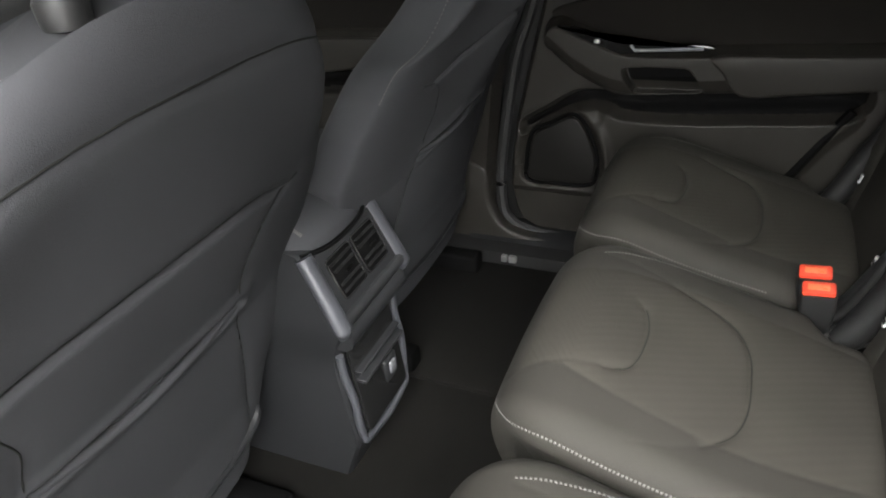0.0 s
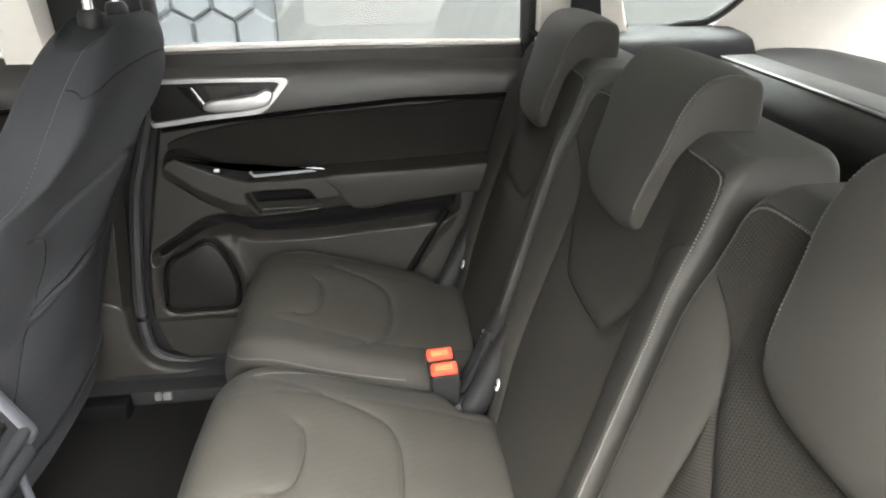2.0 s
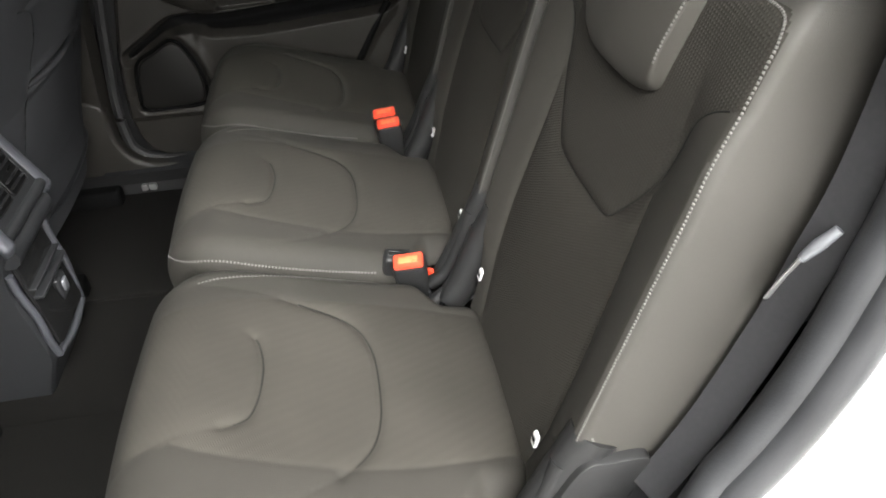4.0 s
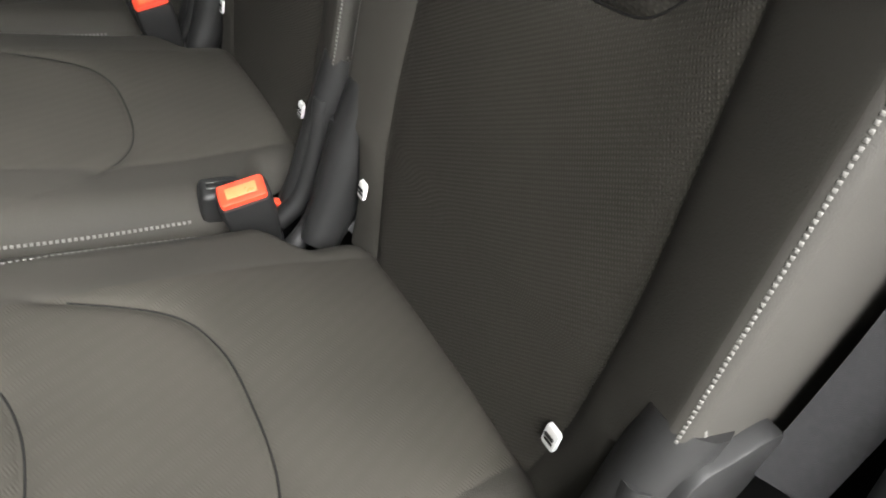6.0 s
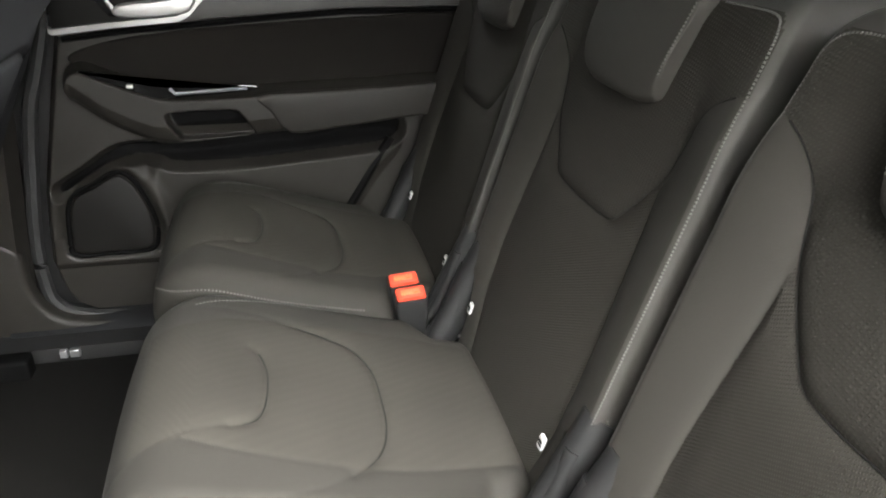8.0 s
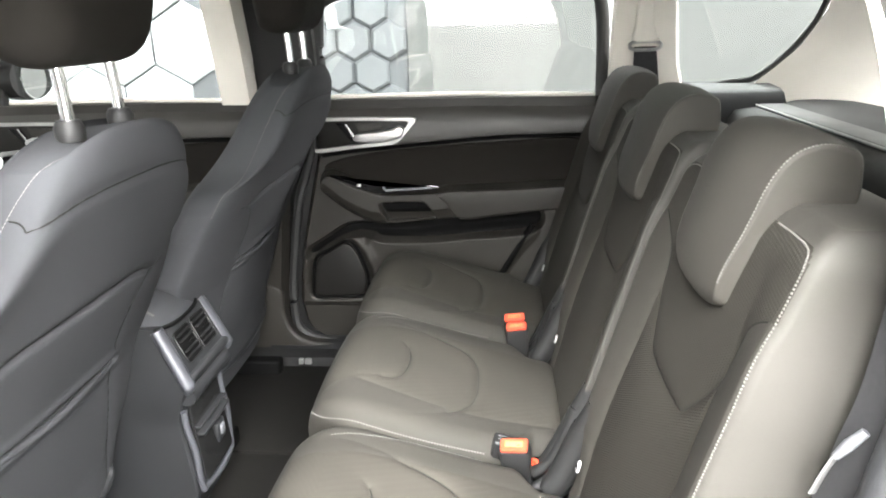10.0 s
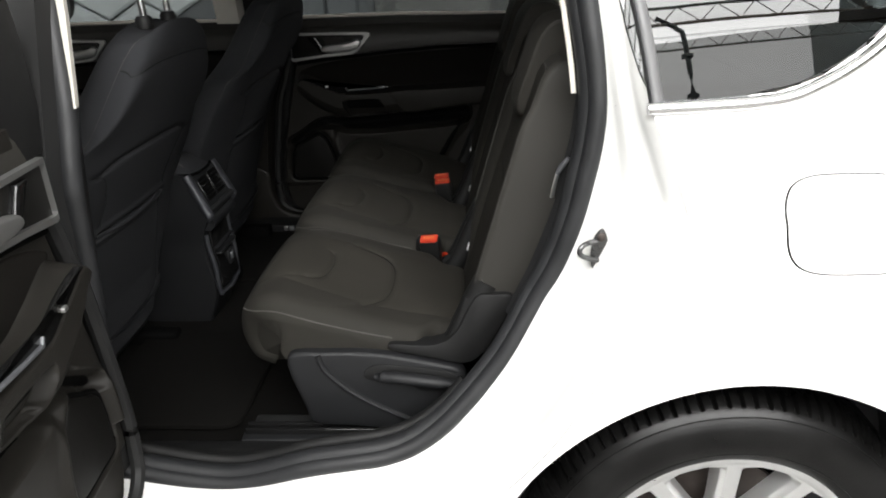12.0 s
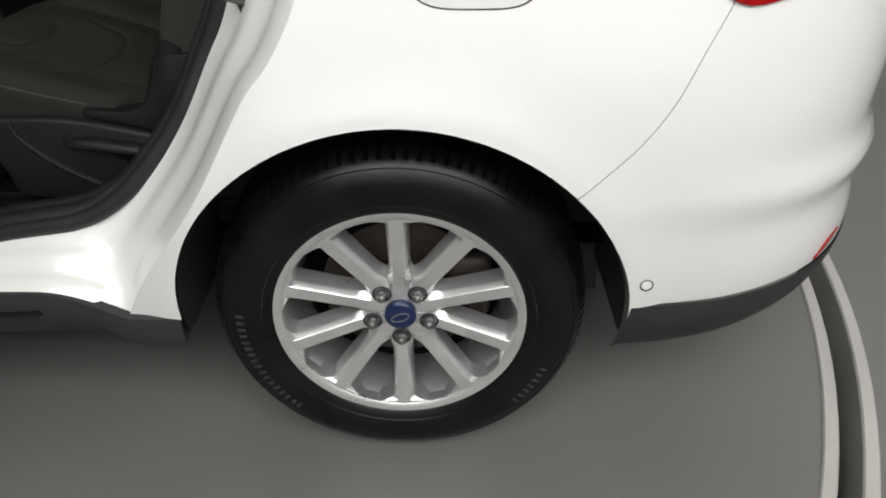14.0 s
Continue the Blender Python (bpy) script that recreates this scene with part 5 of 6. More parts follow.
# quarter window
qline = spline([(-0.158, 1.118), (0.0, 1.126), (0.07, 1.146), (0.14, 1.191), (0.20, 1.256), (0.24, 1.33), (0.25, 1.42), (0.10, 1.46), (-0.12, 1.46), (-0.225, 1.42)], 6, True)
quarter = part("quarter_window", slab("quarter_window", qline, 0.006, 0.002, lambda u, v, h: (u, float(side_y(u, v)) + 0.004 - h, v), 2), PRIVACY, car, "dark tinted quarter window")
quarter.visible_shadow = False
chrome = [(x, float(side_y(x, z)) - 0.004, z) for x, z in spline([(-0.165, 1.106), (0.0, 1.113), (0.07, 1.132), (0.145, 1.176), (0.21, 1.244), (0.252, 1.33), (0.268, 1.42)], 8)]
part("chrome_trim", tube("chrome_trim", chrome, 0.0095, 10, flat=1.0), CHROME, car, "chrome window trim")
post = [(x, float(side_y(x, z)) - 0.003, z) for x, z in spline([(-0.150, 1.112), (-0.175, 1.24), (-0.215, 1.39), (-0.25, 1.46)], 8)]
part("window_post", tube("window_post", post, 0.010, 14, flat=0.6), SATIN_STRIP, car, "satin grey window edge strip")
part("post_gap", tube("post_gap", [(x - 0.0105, y + 0.001, z) for x, y, z in post], 0.0022, 8), RUBBER, car, "dark gap beside the strip")

# fuel flap: a shut line and a thin lid
turn = np.linspace(0, 2 * math.pi, 72, endpoint=False)
flap = np.stack([0.119 + 0.091 * np.sign(np.cos(turn)) * np.abs(np.cos(turn)) ** 0.53, 0.948 + 0.067 * np.sign(np.sin(turn)) * np.abs(np.sin(turn)) ** 0.53], 1)
flap[:, 0] += (flap[:, 1] - 0.95) * -0.05
part("flap_gap", tube("flap_gap", [(u, float(side_y(u, v)) - 0.0005, v) for u, v in flap], 0.0014, 6, True), GLOSS_BLACK, car)
part("fuel_flap", slab("fuel_flap", (flap - flap.mean(0)) * 0.985 + flap.mean(0), 0.0025, 0.001, lambda u, v, h: (u, float(side_y(u, v)) - h, v)), PAINT, car, "white fuel filler flap")

# bumper seam, sensor, reflector, lower valance, tail lamp
def on_skin(x, z, out=0.0):
    a = x if x <= TAIL else None
    p = np.array([x, float(side_y(x, z)), z]) if a is not None else skin(1 + math.asin(min(1.0, ((x - TAIL) / SWEEP) ** 1.35)) / (math.pi / 2), z, 0)
    if x < 0.6:
        p = lipped(p, x, z)
    p[1] -= out
    return p


seam = [on_skin(x, z, 0.0006) for x, z in even(spline([(0.282, 0.607), (0.355, 0.677), (0.406, 0.748), (0.443, 0.827), (0.475, 0.890)], 10), 40)]
part("bumper_seam", tube("bumper_seam", seam, 0.0006, 6), SEAM_GREY, car)
sx, sz = 0.415, 0.425
c = on_skin(sx, sz, 0.002)
part("parking_sensor", lathe("parking_sensor", [(0.0095, 0.004), (0.0095, 0.0), (0.008, -0.0015), (0.001, -0.0015)], 24, "y", c), PAINT, car, "round white parking sensor")
part("sensor_ring", tube("sensor_ring", [c + np.array([0.0105 * math.cos(t), -0.0006, 0.0105 * math.sin(t)]) for t in np.linspace(0, 2 * math.pi, 24, endpoint=False)], 0.0011, 6, True, up=(0, 1, 0)), CLADDING, car)
rows = []
for a in np.r_[np.linspace(0.0, 1.0, 60)]:
    a0 = math.asin(((0.392 - TAIL) / SWEEP) ** 1.35) / (math.pi / 2)
    aa = a0 + (1 - a0) * a
    x = TAIL + SWEEP * math.sin(aa * math.pi / 2) ** (2 / 2.7)
    b = bottom(x)
    low_z = 0.238 + 0.075 * a
    pts = []
    for k in range(9):
        z = b + (low_z - b) * k / 8
        q = skin(1 + aa, b, 0)
        inn = 0.05 * (k / 8) ** 2
        pts.append((q[0] - inn * math.sin(aa * math.pi / 2), q[1] + (inn - 0.006) * math.cos(aa * math.pi / 2), z))
    rows.append(pts)
part("valance", sheet("valance", rows, 0.0, 40), CLADDING, car, "black plastic lower bumper")
rows = []
for x in np.linspace(0.735, 0.79, 12):
    f = (x - 0.735) / 0.055
    rows.append([on_skin(x, 0.398 + 0.034 * f + k * 0.004 * math.sin(math.pi * min(max(f, 0.1), 0.9)), 0.004) for k in range(4)])
part("reflector", sheet("reflector", rows, 0.003, 40), RED_LENS, car, "red bumper reflector")


def lamp_patch(name, upper_line, lower_line, out, mat, lab):
    u, l = even(spline(upper_line, 8), 30), even(spline(lower_line, 8), 30)
    rows = [[on_skin(*(u[i] * (1 - k / 10) + l[i] * (k / 10)), out) for k in range(11)] for i in range(30)]
    return part(name, sheet(name, rows, 0.0, 50), mat, car, lab)


lamp_patch("tail_lamp", [(0.304, 1.032), (0.339, 1.045), (0.40, 1.052), (0.55, 1.06), (0.72, 1.07)], [(0.304, 1.026), (0.346, 0.981), (0.419, 0.935), (0.487, 0.884), (0.59, 0.897), (0.72, 0.905)], 0.006, RED_LENS, "red tail lamp lens")
lamp_patch("smoked_band", [(0.335, 1.030), (0.40, 1.041), (0.55, 1.050), (0.72, 1.060)], [(0.335, 1.024), (0.419, 0.957), (0.497, 0.900), (0.59, 0.904), (0.72, 0.912)], 0.008, SMOKED_LENS, "smoked red lamp band")
lamp_patch("tail_lamp_bowl", [(0.364, 1.022), (0.43, 1.03), (0.60, 1.04), (0.72, 1.045)], [(0.364, 1.018), (0.445, 0.958), (0.526, 0.906), (0.60, 0.912), (0.72, 0.922)], 0.010, SATIN, "silver lamp bowl")
for z0, z1, x0 in ((0.945, 0.956, 0.47), (0.978, 0.984, 0.44), (1.008, 1.013, 0.40)):
    lamp_patch("lamp_rib", [(x0, z1 + 0.004), (0.56, z1), (0.68, z1)], [(x0, z0 + 0.004), (0.56, z0), (0.68, z0)], 0.015, CHROME, "bright lamp rib")

# rocker cladding below the open door, and sill plates
rows = []
for x in np.linspace(-1.30, -0.392, 50):
    topz = float(np.interp(x, [-1.3, -0.606, -0.545, -0.485, -0.39], [0.405, 0.397, 0.375, 0.343, 0.340]))
    rows.append([(x, -0.884, topz + 0.004), (x, -0.897, topz - 0.004), (x, -0.900, topz - 0.03), (x, -0.895, topz - 0.06), (x, -0.875, 0.292), (x, -0.83, 0.284), (x, -0.70, 0.30)])
part("rocker_cladding", sheet("rocker_cladding", rows, 0.0, 45), CLADDING, car, "black sill cladding")
part("rocker_groove", tube("rocker_groove", [(-1.12, -0.898, 0.350), (-0.66, -0.898, 0.352), (-0.635, -0.898, 0.356)], 0.006, 8), GLOSS_BLACK, car)
part("front_flank", sheet("front_flank", [[(x, -0.60 if x < -3.5 else -0.90, 0.40 + 0.70 * k / 8) for k in range(9)] for x in np.linspace(-2.2, -1.14, 8)], 0.0, 40), PAINT, car)
part("sill_plate", sheet("sill_plate", [[(x, -0.785, 0.445), (x, -0.76, 0.452), (x, -0.72, 0.450), (x, -0.69, 0.435), (x, -0.68, 0.36)] for x in np.linspace(-1.15, -0.40, 12)], 0.0, 50), DARK_PLASTIC, car, "black sill plate")
part("far_sill", sheet("far_sill", [[(x, 0.60, 0.37), (x, 0.605, 0.405), (x, 0.63, 0.416), (x, 0.70, 0.412), (x, 0.74, 0.40)] for x in np.linspace(-1.30, -0.30, 12)], 0.0, 50), DARK_PLASTIC, car, "black sill plate")
part("sill_step", sheet("sill_step", [[(x, 0.635, 0.412), (x, 0.66, 0.428), (x, 0.70, 0.430), (x, 0.74, 0.428)] for x in np.linspace(-1.22, -0.75, 12)], 0.0, 50), GREY_PLASTIC, car, "grey sill cover")
for x0, x1 in ((-1.124, -1.110), (-1.106, -1.088)):
    part("sill_clip", box("sill_clip", (x0, 0.590, 0.390), (x1, 0.602, 0.406), 0.002), SATIN, car, "small bright sill clip")

# seat rail cover beside the near seat
part("rail_cover", box("rail_cover", (-0.885, -0.695, 0.372), (-0.45, -0.632, 0.440), 0.006), GREY_PLASTIC, car, "grey seat rail cover")
for y in (-0.652, -0.672):
    part("rail_strip", box("rail_strip", (-0.88, y - 0.004, 0.438), (-0.50, y + 0.004, 0.452), 0.002), GLOSS_BLACK, car, "black steel rail edge")

# cabin floor and inner walls
part("carpet", sheet("carpet", [[(x, y, 0.372 + 0.004 * math.sin(9 * x) * math.sin(7 * y) + (0.01 if abs(y) < 0.2 else 0)) for y in np.linspace(-0.70, 0.62, 40)] for x in np.linspace(-2.6, 0.55, 90)], 0.0, 60), CARPET, car, "black cabin carpet")
mat_line = rounded_rect(-1.30, 0.16, -0.93, 0.58, 0.04)
for sgn in (-1, 1):
    part("floor_mat", slab("floor_mat", [(u, sgn * v) for u, v in mat_line], 0.012, 0.004, lambda u, v, h: (u, v, 0.380 + h)), CARPET, car, "black carpet floor mat")
part("far_side_wall", sheet("far_side_wall", [[(x, 0.742, z) for z in np.linspace(0.36, 1.10, 5)] for x in np.linspace(-1.42, -1.02, 4)], 0.0), DARK_PLASTIC, car)
part("b_post_lower", rings("b_post_lower", [[(-1.290 + dx, 0.66, z), (-1.188 + dx, 0.652, z), (-1.178 + dx, 0.70, z), (-1.295 + dx, 0.72, z)] for dx, z in ((-0.01, 0.40), (0.008, 0.50), (0.016, 0.62), (0.040, 0.84), (0.075, 1.12))], True, True, 40), DOOR_PLASTIC, car, "grey lower door post trim")
part("sill_fillet", slab("sill_fillet", spline([(-1.27, 0.395), (-1.27, 0.60), (-1.176, 0.60), (-1.170, 0.52), (-1.145, 0.460), (-1.09, 0.432), (-0.97, 0.424), (-0.95, 0.410), (-0.97, 0.397), (-1.10, 0.396)], 4, True), 0.035, 0.012, lambda u, v, h: (u, 0.685 - h, v), 3), DOOR_PLASTIC, car, "grey moulded foot of the door post")
part("b_post_upper", rings("b_post_upper", [[(-1.285, 0.66 - d, z), (-1.205, 0.65 - d, z), (-1.20, 0.72 - d, z), (-1.285, 0.73 - d, z)] for d, z in ((0, 1.12), (0.03, 1.25), (0.09, 1.45))], True, True, 40), LINING, car, "pale upper door post trim")
part("b_post_black", rings("b_post_black", [[(-1.20, 0.71 - d, z), (-1.035, 0.715 - d, z), (-1.035, 0.745 - d, z), (-1.285, 0.745 - d, z)] for d, z in ((0, 1.10), (0.02, 1.25), (0.08, 1.45))], True, True, 40), RUBBER, car, "black door post")
# far rear post with belt, quarter trim and quarter window
part("c_post_upper", rings("c_post_upper", [[(-0.265, 0.700 - d, z), (-0.205, 0.685 - d, z), (-0.105 + e, 0.690 - d, z), (-0.085 + e, 0.745 - d, z), (-0.265, 0.745 - d, z)] for d, e, z in ((0.0, 0.03, 1.105), (0.02, 0.0, 1.20), (0.06, -0.02, 1.34), (0.10, -0.05, 1.47))], True, True, 40), LINING, car, "pale rear post trim")
guide = part("belt_guide", slab("belt_guide", spline([(-0.222, 1.262), (-0.220, 1.30), (-0.217, 1.352), (-0.204, 1.362), (-0.188, 1.358), (-0.178, 1.31), (-0.166, 1.272), (-0.158, 1.262), (-0.190, 1.256)], 5, True), 0.016, 0.005, lambda u, v, h: (u, 0.652 - 0.30 * (v - 1.22) - h, v), 3), LINING, car, "pale belt height slider")
loop = [(-0.192 + 0.038 * math.copysign(abs(math.cos(t)) ** 0.5, math.cos(t)), 0.630, 1.249 + 0.010 * math.sin(t)) for t in np.linspace(0, 2 * math.pi, 40, endpoint=False)]
part("belt_loop", tube("belt_loop", loop, 0.0045, 8, True), SATIN, guide, "silver belt loop")
for x0, x1, y, lean in ((-0.218, -0.168, 0.631, 0.0), (-0.206, -0.164, 0.636, 0.045)):
    part("far_belt", sheet("far_belt", [[(x + lean * k / 8, y + 0.003 * k, 1.247 - 0.30 * k / 8) for x in (x0, x1)] for k in range(9)], 0.0015, 50), BELT, car, "dark blue-black seat belt")


def far_window(x, z):
    return 0.742 - 0.30 * (z - 1.1)
part("quarter_trim", sheet("quarter_trim", [[(x, 0.66 - 0.03 * k + 0.10 * (k == 0), 1.150 - 0.008 * k if k < 3 else 1.10 - 0.09 * (k - 3)) for k in range(9)] for x in np.linspace(-0.28, 0.14, 12)], 0.0, 50), GREY_PLASTIC, car, "dark grey load bay side trim")
part("near_quarter_trim", sheet("near_quarter_trim", [[(x, -0.66 + 0.03 * k - 0.10 * (k == 0), 1.100 - 0.008 * k if k < 3 else 1.08 - 0.09 * (k - 3)) for k in range(9)] for x in np.linspace(-0.20, 0.75, 20)], 0.0, 50), GREY_PLASTIC, car, "dark grey load bay side trim")
fq = spline([(-0.085, 1.155), (0.05, 1.150), (0.12, 1.165), (0.19, 1.235), (0.235, 1.32), (0.23, 1.42), (0.05, 1.44), (-0.115, 1.43)], 6, True)
fpane = part("far_quarter_window", slab("far_quarter_window", fq, 0.004, 0.001, lambda u, v, h: (u, far_window(u, v) + h, v), 1), PANE, car, "clear quarter window")
fpane.visible_shadow = False
part("far_quarter_rim", tube("far_quarter_rim", [(u, far_window(u, v), v) for u, v in fq], 0.008, 8, True), RUBBER, car, "black window rubber")
drows = []
for z in np.linspace(0.98, 1.52, 28):
    xr = float(np.interp(z, [1.10, 1.15, 1.165, 1.235, 1.32, 1.42, 1.52], [0.09, 0.10, 0.125, 0.195, 0.24, 0.245, 0.24]))
    drows.append([(xr + (0.85 - xr) * k / 10, far_window(0, z) - 0.02 - 0.10 * (k / 10) ** 2, z) for k in range(11)])
part("d_post_trim", sheet("d_post_trim", drows, 0.0, 50), LINING, car, "pale rear pillar trim")

# roof with its lining, rails and rear end
def roof_rows(z0, drop, half):
    rows = []
    for x in np.linspace(-2.05, 0.72, 30):
        sag = 0.05 * ((x + 0.7) / 1.4) ** 2
        rows.append([(x, half * v, z0 - sag - drop * abs(v) ** 2.5) for v in np.linspace(-1, 1, 25)])
    return rows


def frame_of(rows, inner):
    """The cells of a grid outside its middle opening."""
    h, w = len(rows), len(rows[0])
    faces = [(i * w + k, i * w + k + 1, (i + 1) * w + k + 1, (i + 1) * w + k) for i in range(h - 1) for k in range(w - 1) if (i < inner[0] or i >= inner[1] or k < inner[2] or k >= w - 1 - inner[2])]
    return [p for row in rows for p in row], faces


# roof opening and its pane are added out of view, for light from above
for name, z0, drop, half, mat, lab in (("roof", 1.635, 0.10, 0.66, PAINT, "white roof round an added glass panel"), ("headlining", 1.575, 0.13, 0.64, LINING, "pale cloth headlining")):
    part(name, mesh_of(name, *frame_of(roof_rows(z0, drop, half), (4, 24, 4))), mat, car, lab)
roof_pane = part("roof_pane", sheet("roof_pane", [row[3:-3] for row in roof_rows(1.639, 0.10, 0.66)[3:25]], 0.004, 40), ROOF_PANE, car, "added tinted roof panel, unseen, to let light in")
for sgn in (-1, 1):
    part("cant_rail", tube("cant_rail", [(x, sgn * (0.660 - 0.01 * abs(x + 0.7)), 1.470 - 0.05 * ((x + 0.7) / 1.4) ** 2) for x in np.linspace(-2.05, 0.72, 30)], 0.045, 12), PAINT, car, "white roof rail")
part("near_b_post", rings("near_b_post", [[(-1.19 + e, -0.755 + d, z), (-1.065 + e, -0.765 + d, z), (-1.060 + e, -0.79 + d, z), (-1.19 + e, -0.80 + d, z)] for d, e, z in ((0.0, 0.0, 0.42), (0.0, 0.01, 0.75), (0.02, 0.03, 1.08))], True, True, 40), DARK_PLASTIC, car, "dark lower door post trim")
part("near_b_upper", rings("near_b_upper", [[(-1.16, -0.745 + d, z), (-1.030 + e, -0.745 + d, z), (-1.026 + e, -0.762 + d, z), (-1.16, -0.762 + d, z)] for d, e, z in ((0.004, 0.0, 1.115), (0.044, -0.006, 1.25), (0.098, -0.024, 1.45))], True, True, 40), LINING, car, "pale upper door post trim")
part("near_c_trim", rings("near_c_trim", [[(-0.232 + e, -0.765 + d, z), (-0.225 + e, -0.715 + d, z), (-0.10 + e, -0.69 + d, z), (-0.10 + e, -0.74 + d, z)] for d, e, z in ((0.034, 0.008, 1.125), (0.045, -0.005, 1.23), (0.09, -0.05, 1.40), (0.11, -0.08, 1.47))], True, True, 40), LINING, car, "pale upper rear post trim")
rows = [[(-0.195 + e, -0.712, z), (-0.180 + e, -0.690, z), (-0.150 + e, -0.676, z), (-0.05 + e, -0.670, z), (-0.05 + e, -0.72, z)] for e, z in spline([(-0.19, 0.60), (-0.10, 0.72), (-0.045, 0.85), (-0.012, 1.0), (0.004, 1.12)], 8)]
# trim coloured black to give the load bay's darkness beside the seat
part("near_c_lower", rings("near_c_lower", rows, True, True, 60), BLACK_AND_SHADE, car, "lower rear post trim blackened for load bay shade")
for sgn in (-1, 1):
    rear_post = tube("rear_post", [(0.98, sgn * 0.56, 1.05), (0.90, sgn * 0.57, 1.25), (0.72, sgn * 0.60, 1.50)], 0.05, 10)
    part("rear_post", rear_post, PAINT, car)
    part("windscreen_post", tube("windscreen_post", [(-2.75, sgn * 0.72, 1.08), (-2.4, sgn * 0.68, 1.30), (-2.03, sgn * 0.62, 1.50)], 0.045, 10), PAINT, car)
rear_glass = part("rear_window", sheet("rear_window", [[(0.96 - 0.24 * k / 8, y, 1.08 + 0.44 * k / 8) for y in np.linspace(-0.58, 0.58, 12)] for k in range(9)], 0.004, 40), PANE, car, "rear window")
rear_glass.visible_shadow = False
screen = part("windscreen", sheet("windscreen", [[(-2.75 + 0.72 * k / 8, y, 1.07 + 0.44 * k / 8) for y in np.linspace(-0.68, 0.68, 12)] for k in range(9)], 0.004, 40), PANE, car, "windscreen")
screen.visible_shadow = False
part("tailgate_lining", sheet("tailgate_lining", [[(0.80, y, 0.42 + 0.62 * k / 6) for y in np.linspace(-0.50, 0.50, 8)] for k in range(7)], 0.01, 40), DARK_PLASTIC, car)
part("dashboard", box("dashboard", (-2.75, -0.72, 0.55), (-2.15, 0.72, 1.06), 0.06), DARK_PLASTIC, car, "dark dashboard")
part("bonnet", sheet("bonnet", [[(x, y, 1.06 - 0.28 * ((-2.7 - x) / 1.0) ** 2 - 0.10 * abs(y / 0.86) ** 3) for y in np.linspace(-0.86, 0.86, 16)] for x in np.linspace(-3.75, -2.68, 14)], 0.004, 40), PAINT, car, "white bonnet")
part("front_end", rings("front_end", [[(-3.78 + 0.25 * abs(v) ** 3, 0.90 * v, z) for v in np.linspace(-1, 1, 16)] + [(-2.2, 0.90, z), (-2.2, -0.90, z)] for z in (0.30, 0.55, 0.80)], True, True, 40), PAINT, car, "white front end")
part("far_flank", sheet("far_flank", [[(x, -float(side_y(x, 0.30 + 0.81 * k / 10)) - 0.03, 0.30 + 0.81 * k / 10) for k in range(11)] for x in np.linspace(-2.2, 0.32, 20)], 0.0, 40), PAINT, car)
part("underbody", box("underbody", (-3.5, -0.60, 0.24), (0.42, 0.60, 0.35), 0.02), CLADDING, car, "dark underbody")
# door mirror on the far side
part("door_mirror", rings("door_mirror", [[(-2.02 + 0.05 * k, 0.84 + 0.105 * math.cos(t) * s, 1.19 + 0.065 * math.sin(t) * s) for t in np.linspace(0, 2 * math.pi, 24, endpoint=False)] for k, s in ((0, 0.6), (0.5, 0.9), (1.4, 1.0), (2, 0.97))], True, True, 40), DARK_PLASTIC, car, "door mirror")
part("mirror_glass", lathe("mirror_glass", [(0.06, 0.0), (0.058, 0.003), (0.001, 0.003)], 24, "x", (-1.918, 0.84, 1.19)), CHROME, car)

# striker on the jamb
part("striker_plate", slab("striker_plate", [(u - 0.013, v) for u, v in spline([(-0.200, 0.914), (-0.190, 0.89), (-0.193, 0.858), (-0.206, 0.832), (-0.216, 0.858), (-0.214, 0.895)], 6, True)], 0.005, 0.0015, lambda u, v, h: (u, -0.785 - h, v)), STRIKER, car, "dark steel striker plate")
part("striker_loop", tube("striker_loop", spline([(-0.219, -0.788, 0.895), (-0.243, -0.802, 0.893), (-0.250, -0.806, 0.884), (-0.243, -0.804, 0.874), (-0.219, -0.790, 0.862)], 8), 0.0042, 10), STRIKER, car, "dark steel striker loop")
for z in (0.912, 0.855):
    part("striker_screw", lathe("striker_screw", [(0.007, 0.0), (0.007, -0.004), (0.004, -0.006), (0.001, -0.006)], 12, "y", (-0.215, -0.789, z - 0.01)), STEEL, car)

# load cover behind the seats
cover = thing("load_cover", "black roller load cover with a grey edge rail", "load cover")
part("housing", rings("housing", [[(-0.004, y, 1.035), (0.0, y, 1.078), (0.018, y, 1.098), (0.066, y, 1.104), (0.070, y, 1.05), (0.03, y, 1.03)] for y in (-0.60, -0.3, 0, 0.3, 0.66)], True, True, 50), DOOR_DARK, cover, "black cover housing")
part("front_flap", sheet("front_flap", [[(0.006 - 0.09 * k / 8 + 0.012 * math.exp(-((k - 3) / 0.8) ** 2), y, 1.060 - 0.26 * k / 8) for y in np.linspace(-0.62, 0.68, 10)] for k in range(9)], 0.004, 60), DOOR_DARK, cover, "dark hanging front flap")
part("edge_strip", tube("edge_strip", [(0.070, -0.60, 1.107), (0.070, 0.0, 1.107), (0.070, 0.66, 1.107)], 0.0028, 8), SATIN, cover, "thin bright edge strip")
part("edge_rail", box("edge_rail", (0.074, -0.60, 1.094), (0.140, 0.66, 1.110), 0.005), RAIL_GREY, cover, "grey edge rail")
part("screen", sheet("screen", [[(0.136 + 0.62 * k / 14, y, float(np.interp(k, [0, 1, 4, 14], [1.106, 1.112, 1.108, 1.00])) + 0.003 * math.sin(9 * y + k)) for y in np.linspace(-0.58, 0.62, 24)] for k in range(15)], 0.004, 50), COVER_GREY, cover, "grey cover sheet")
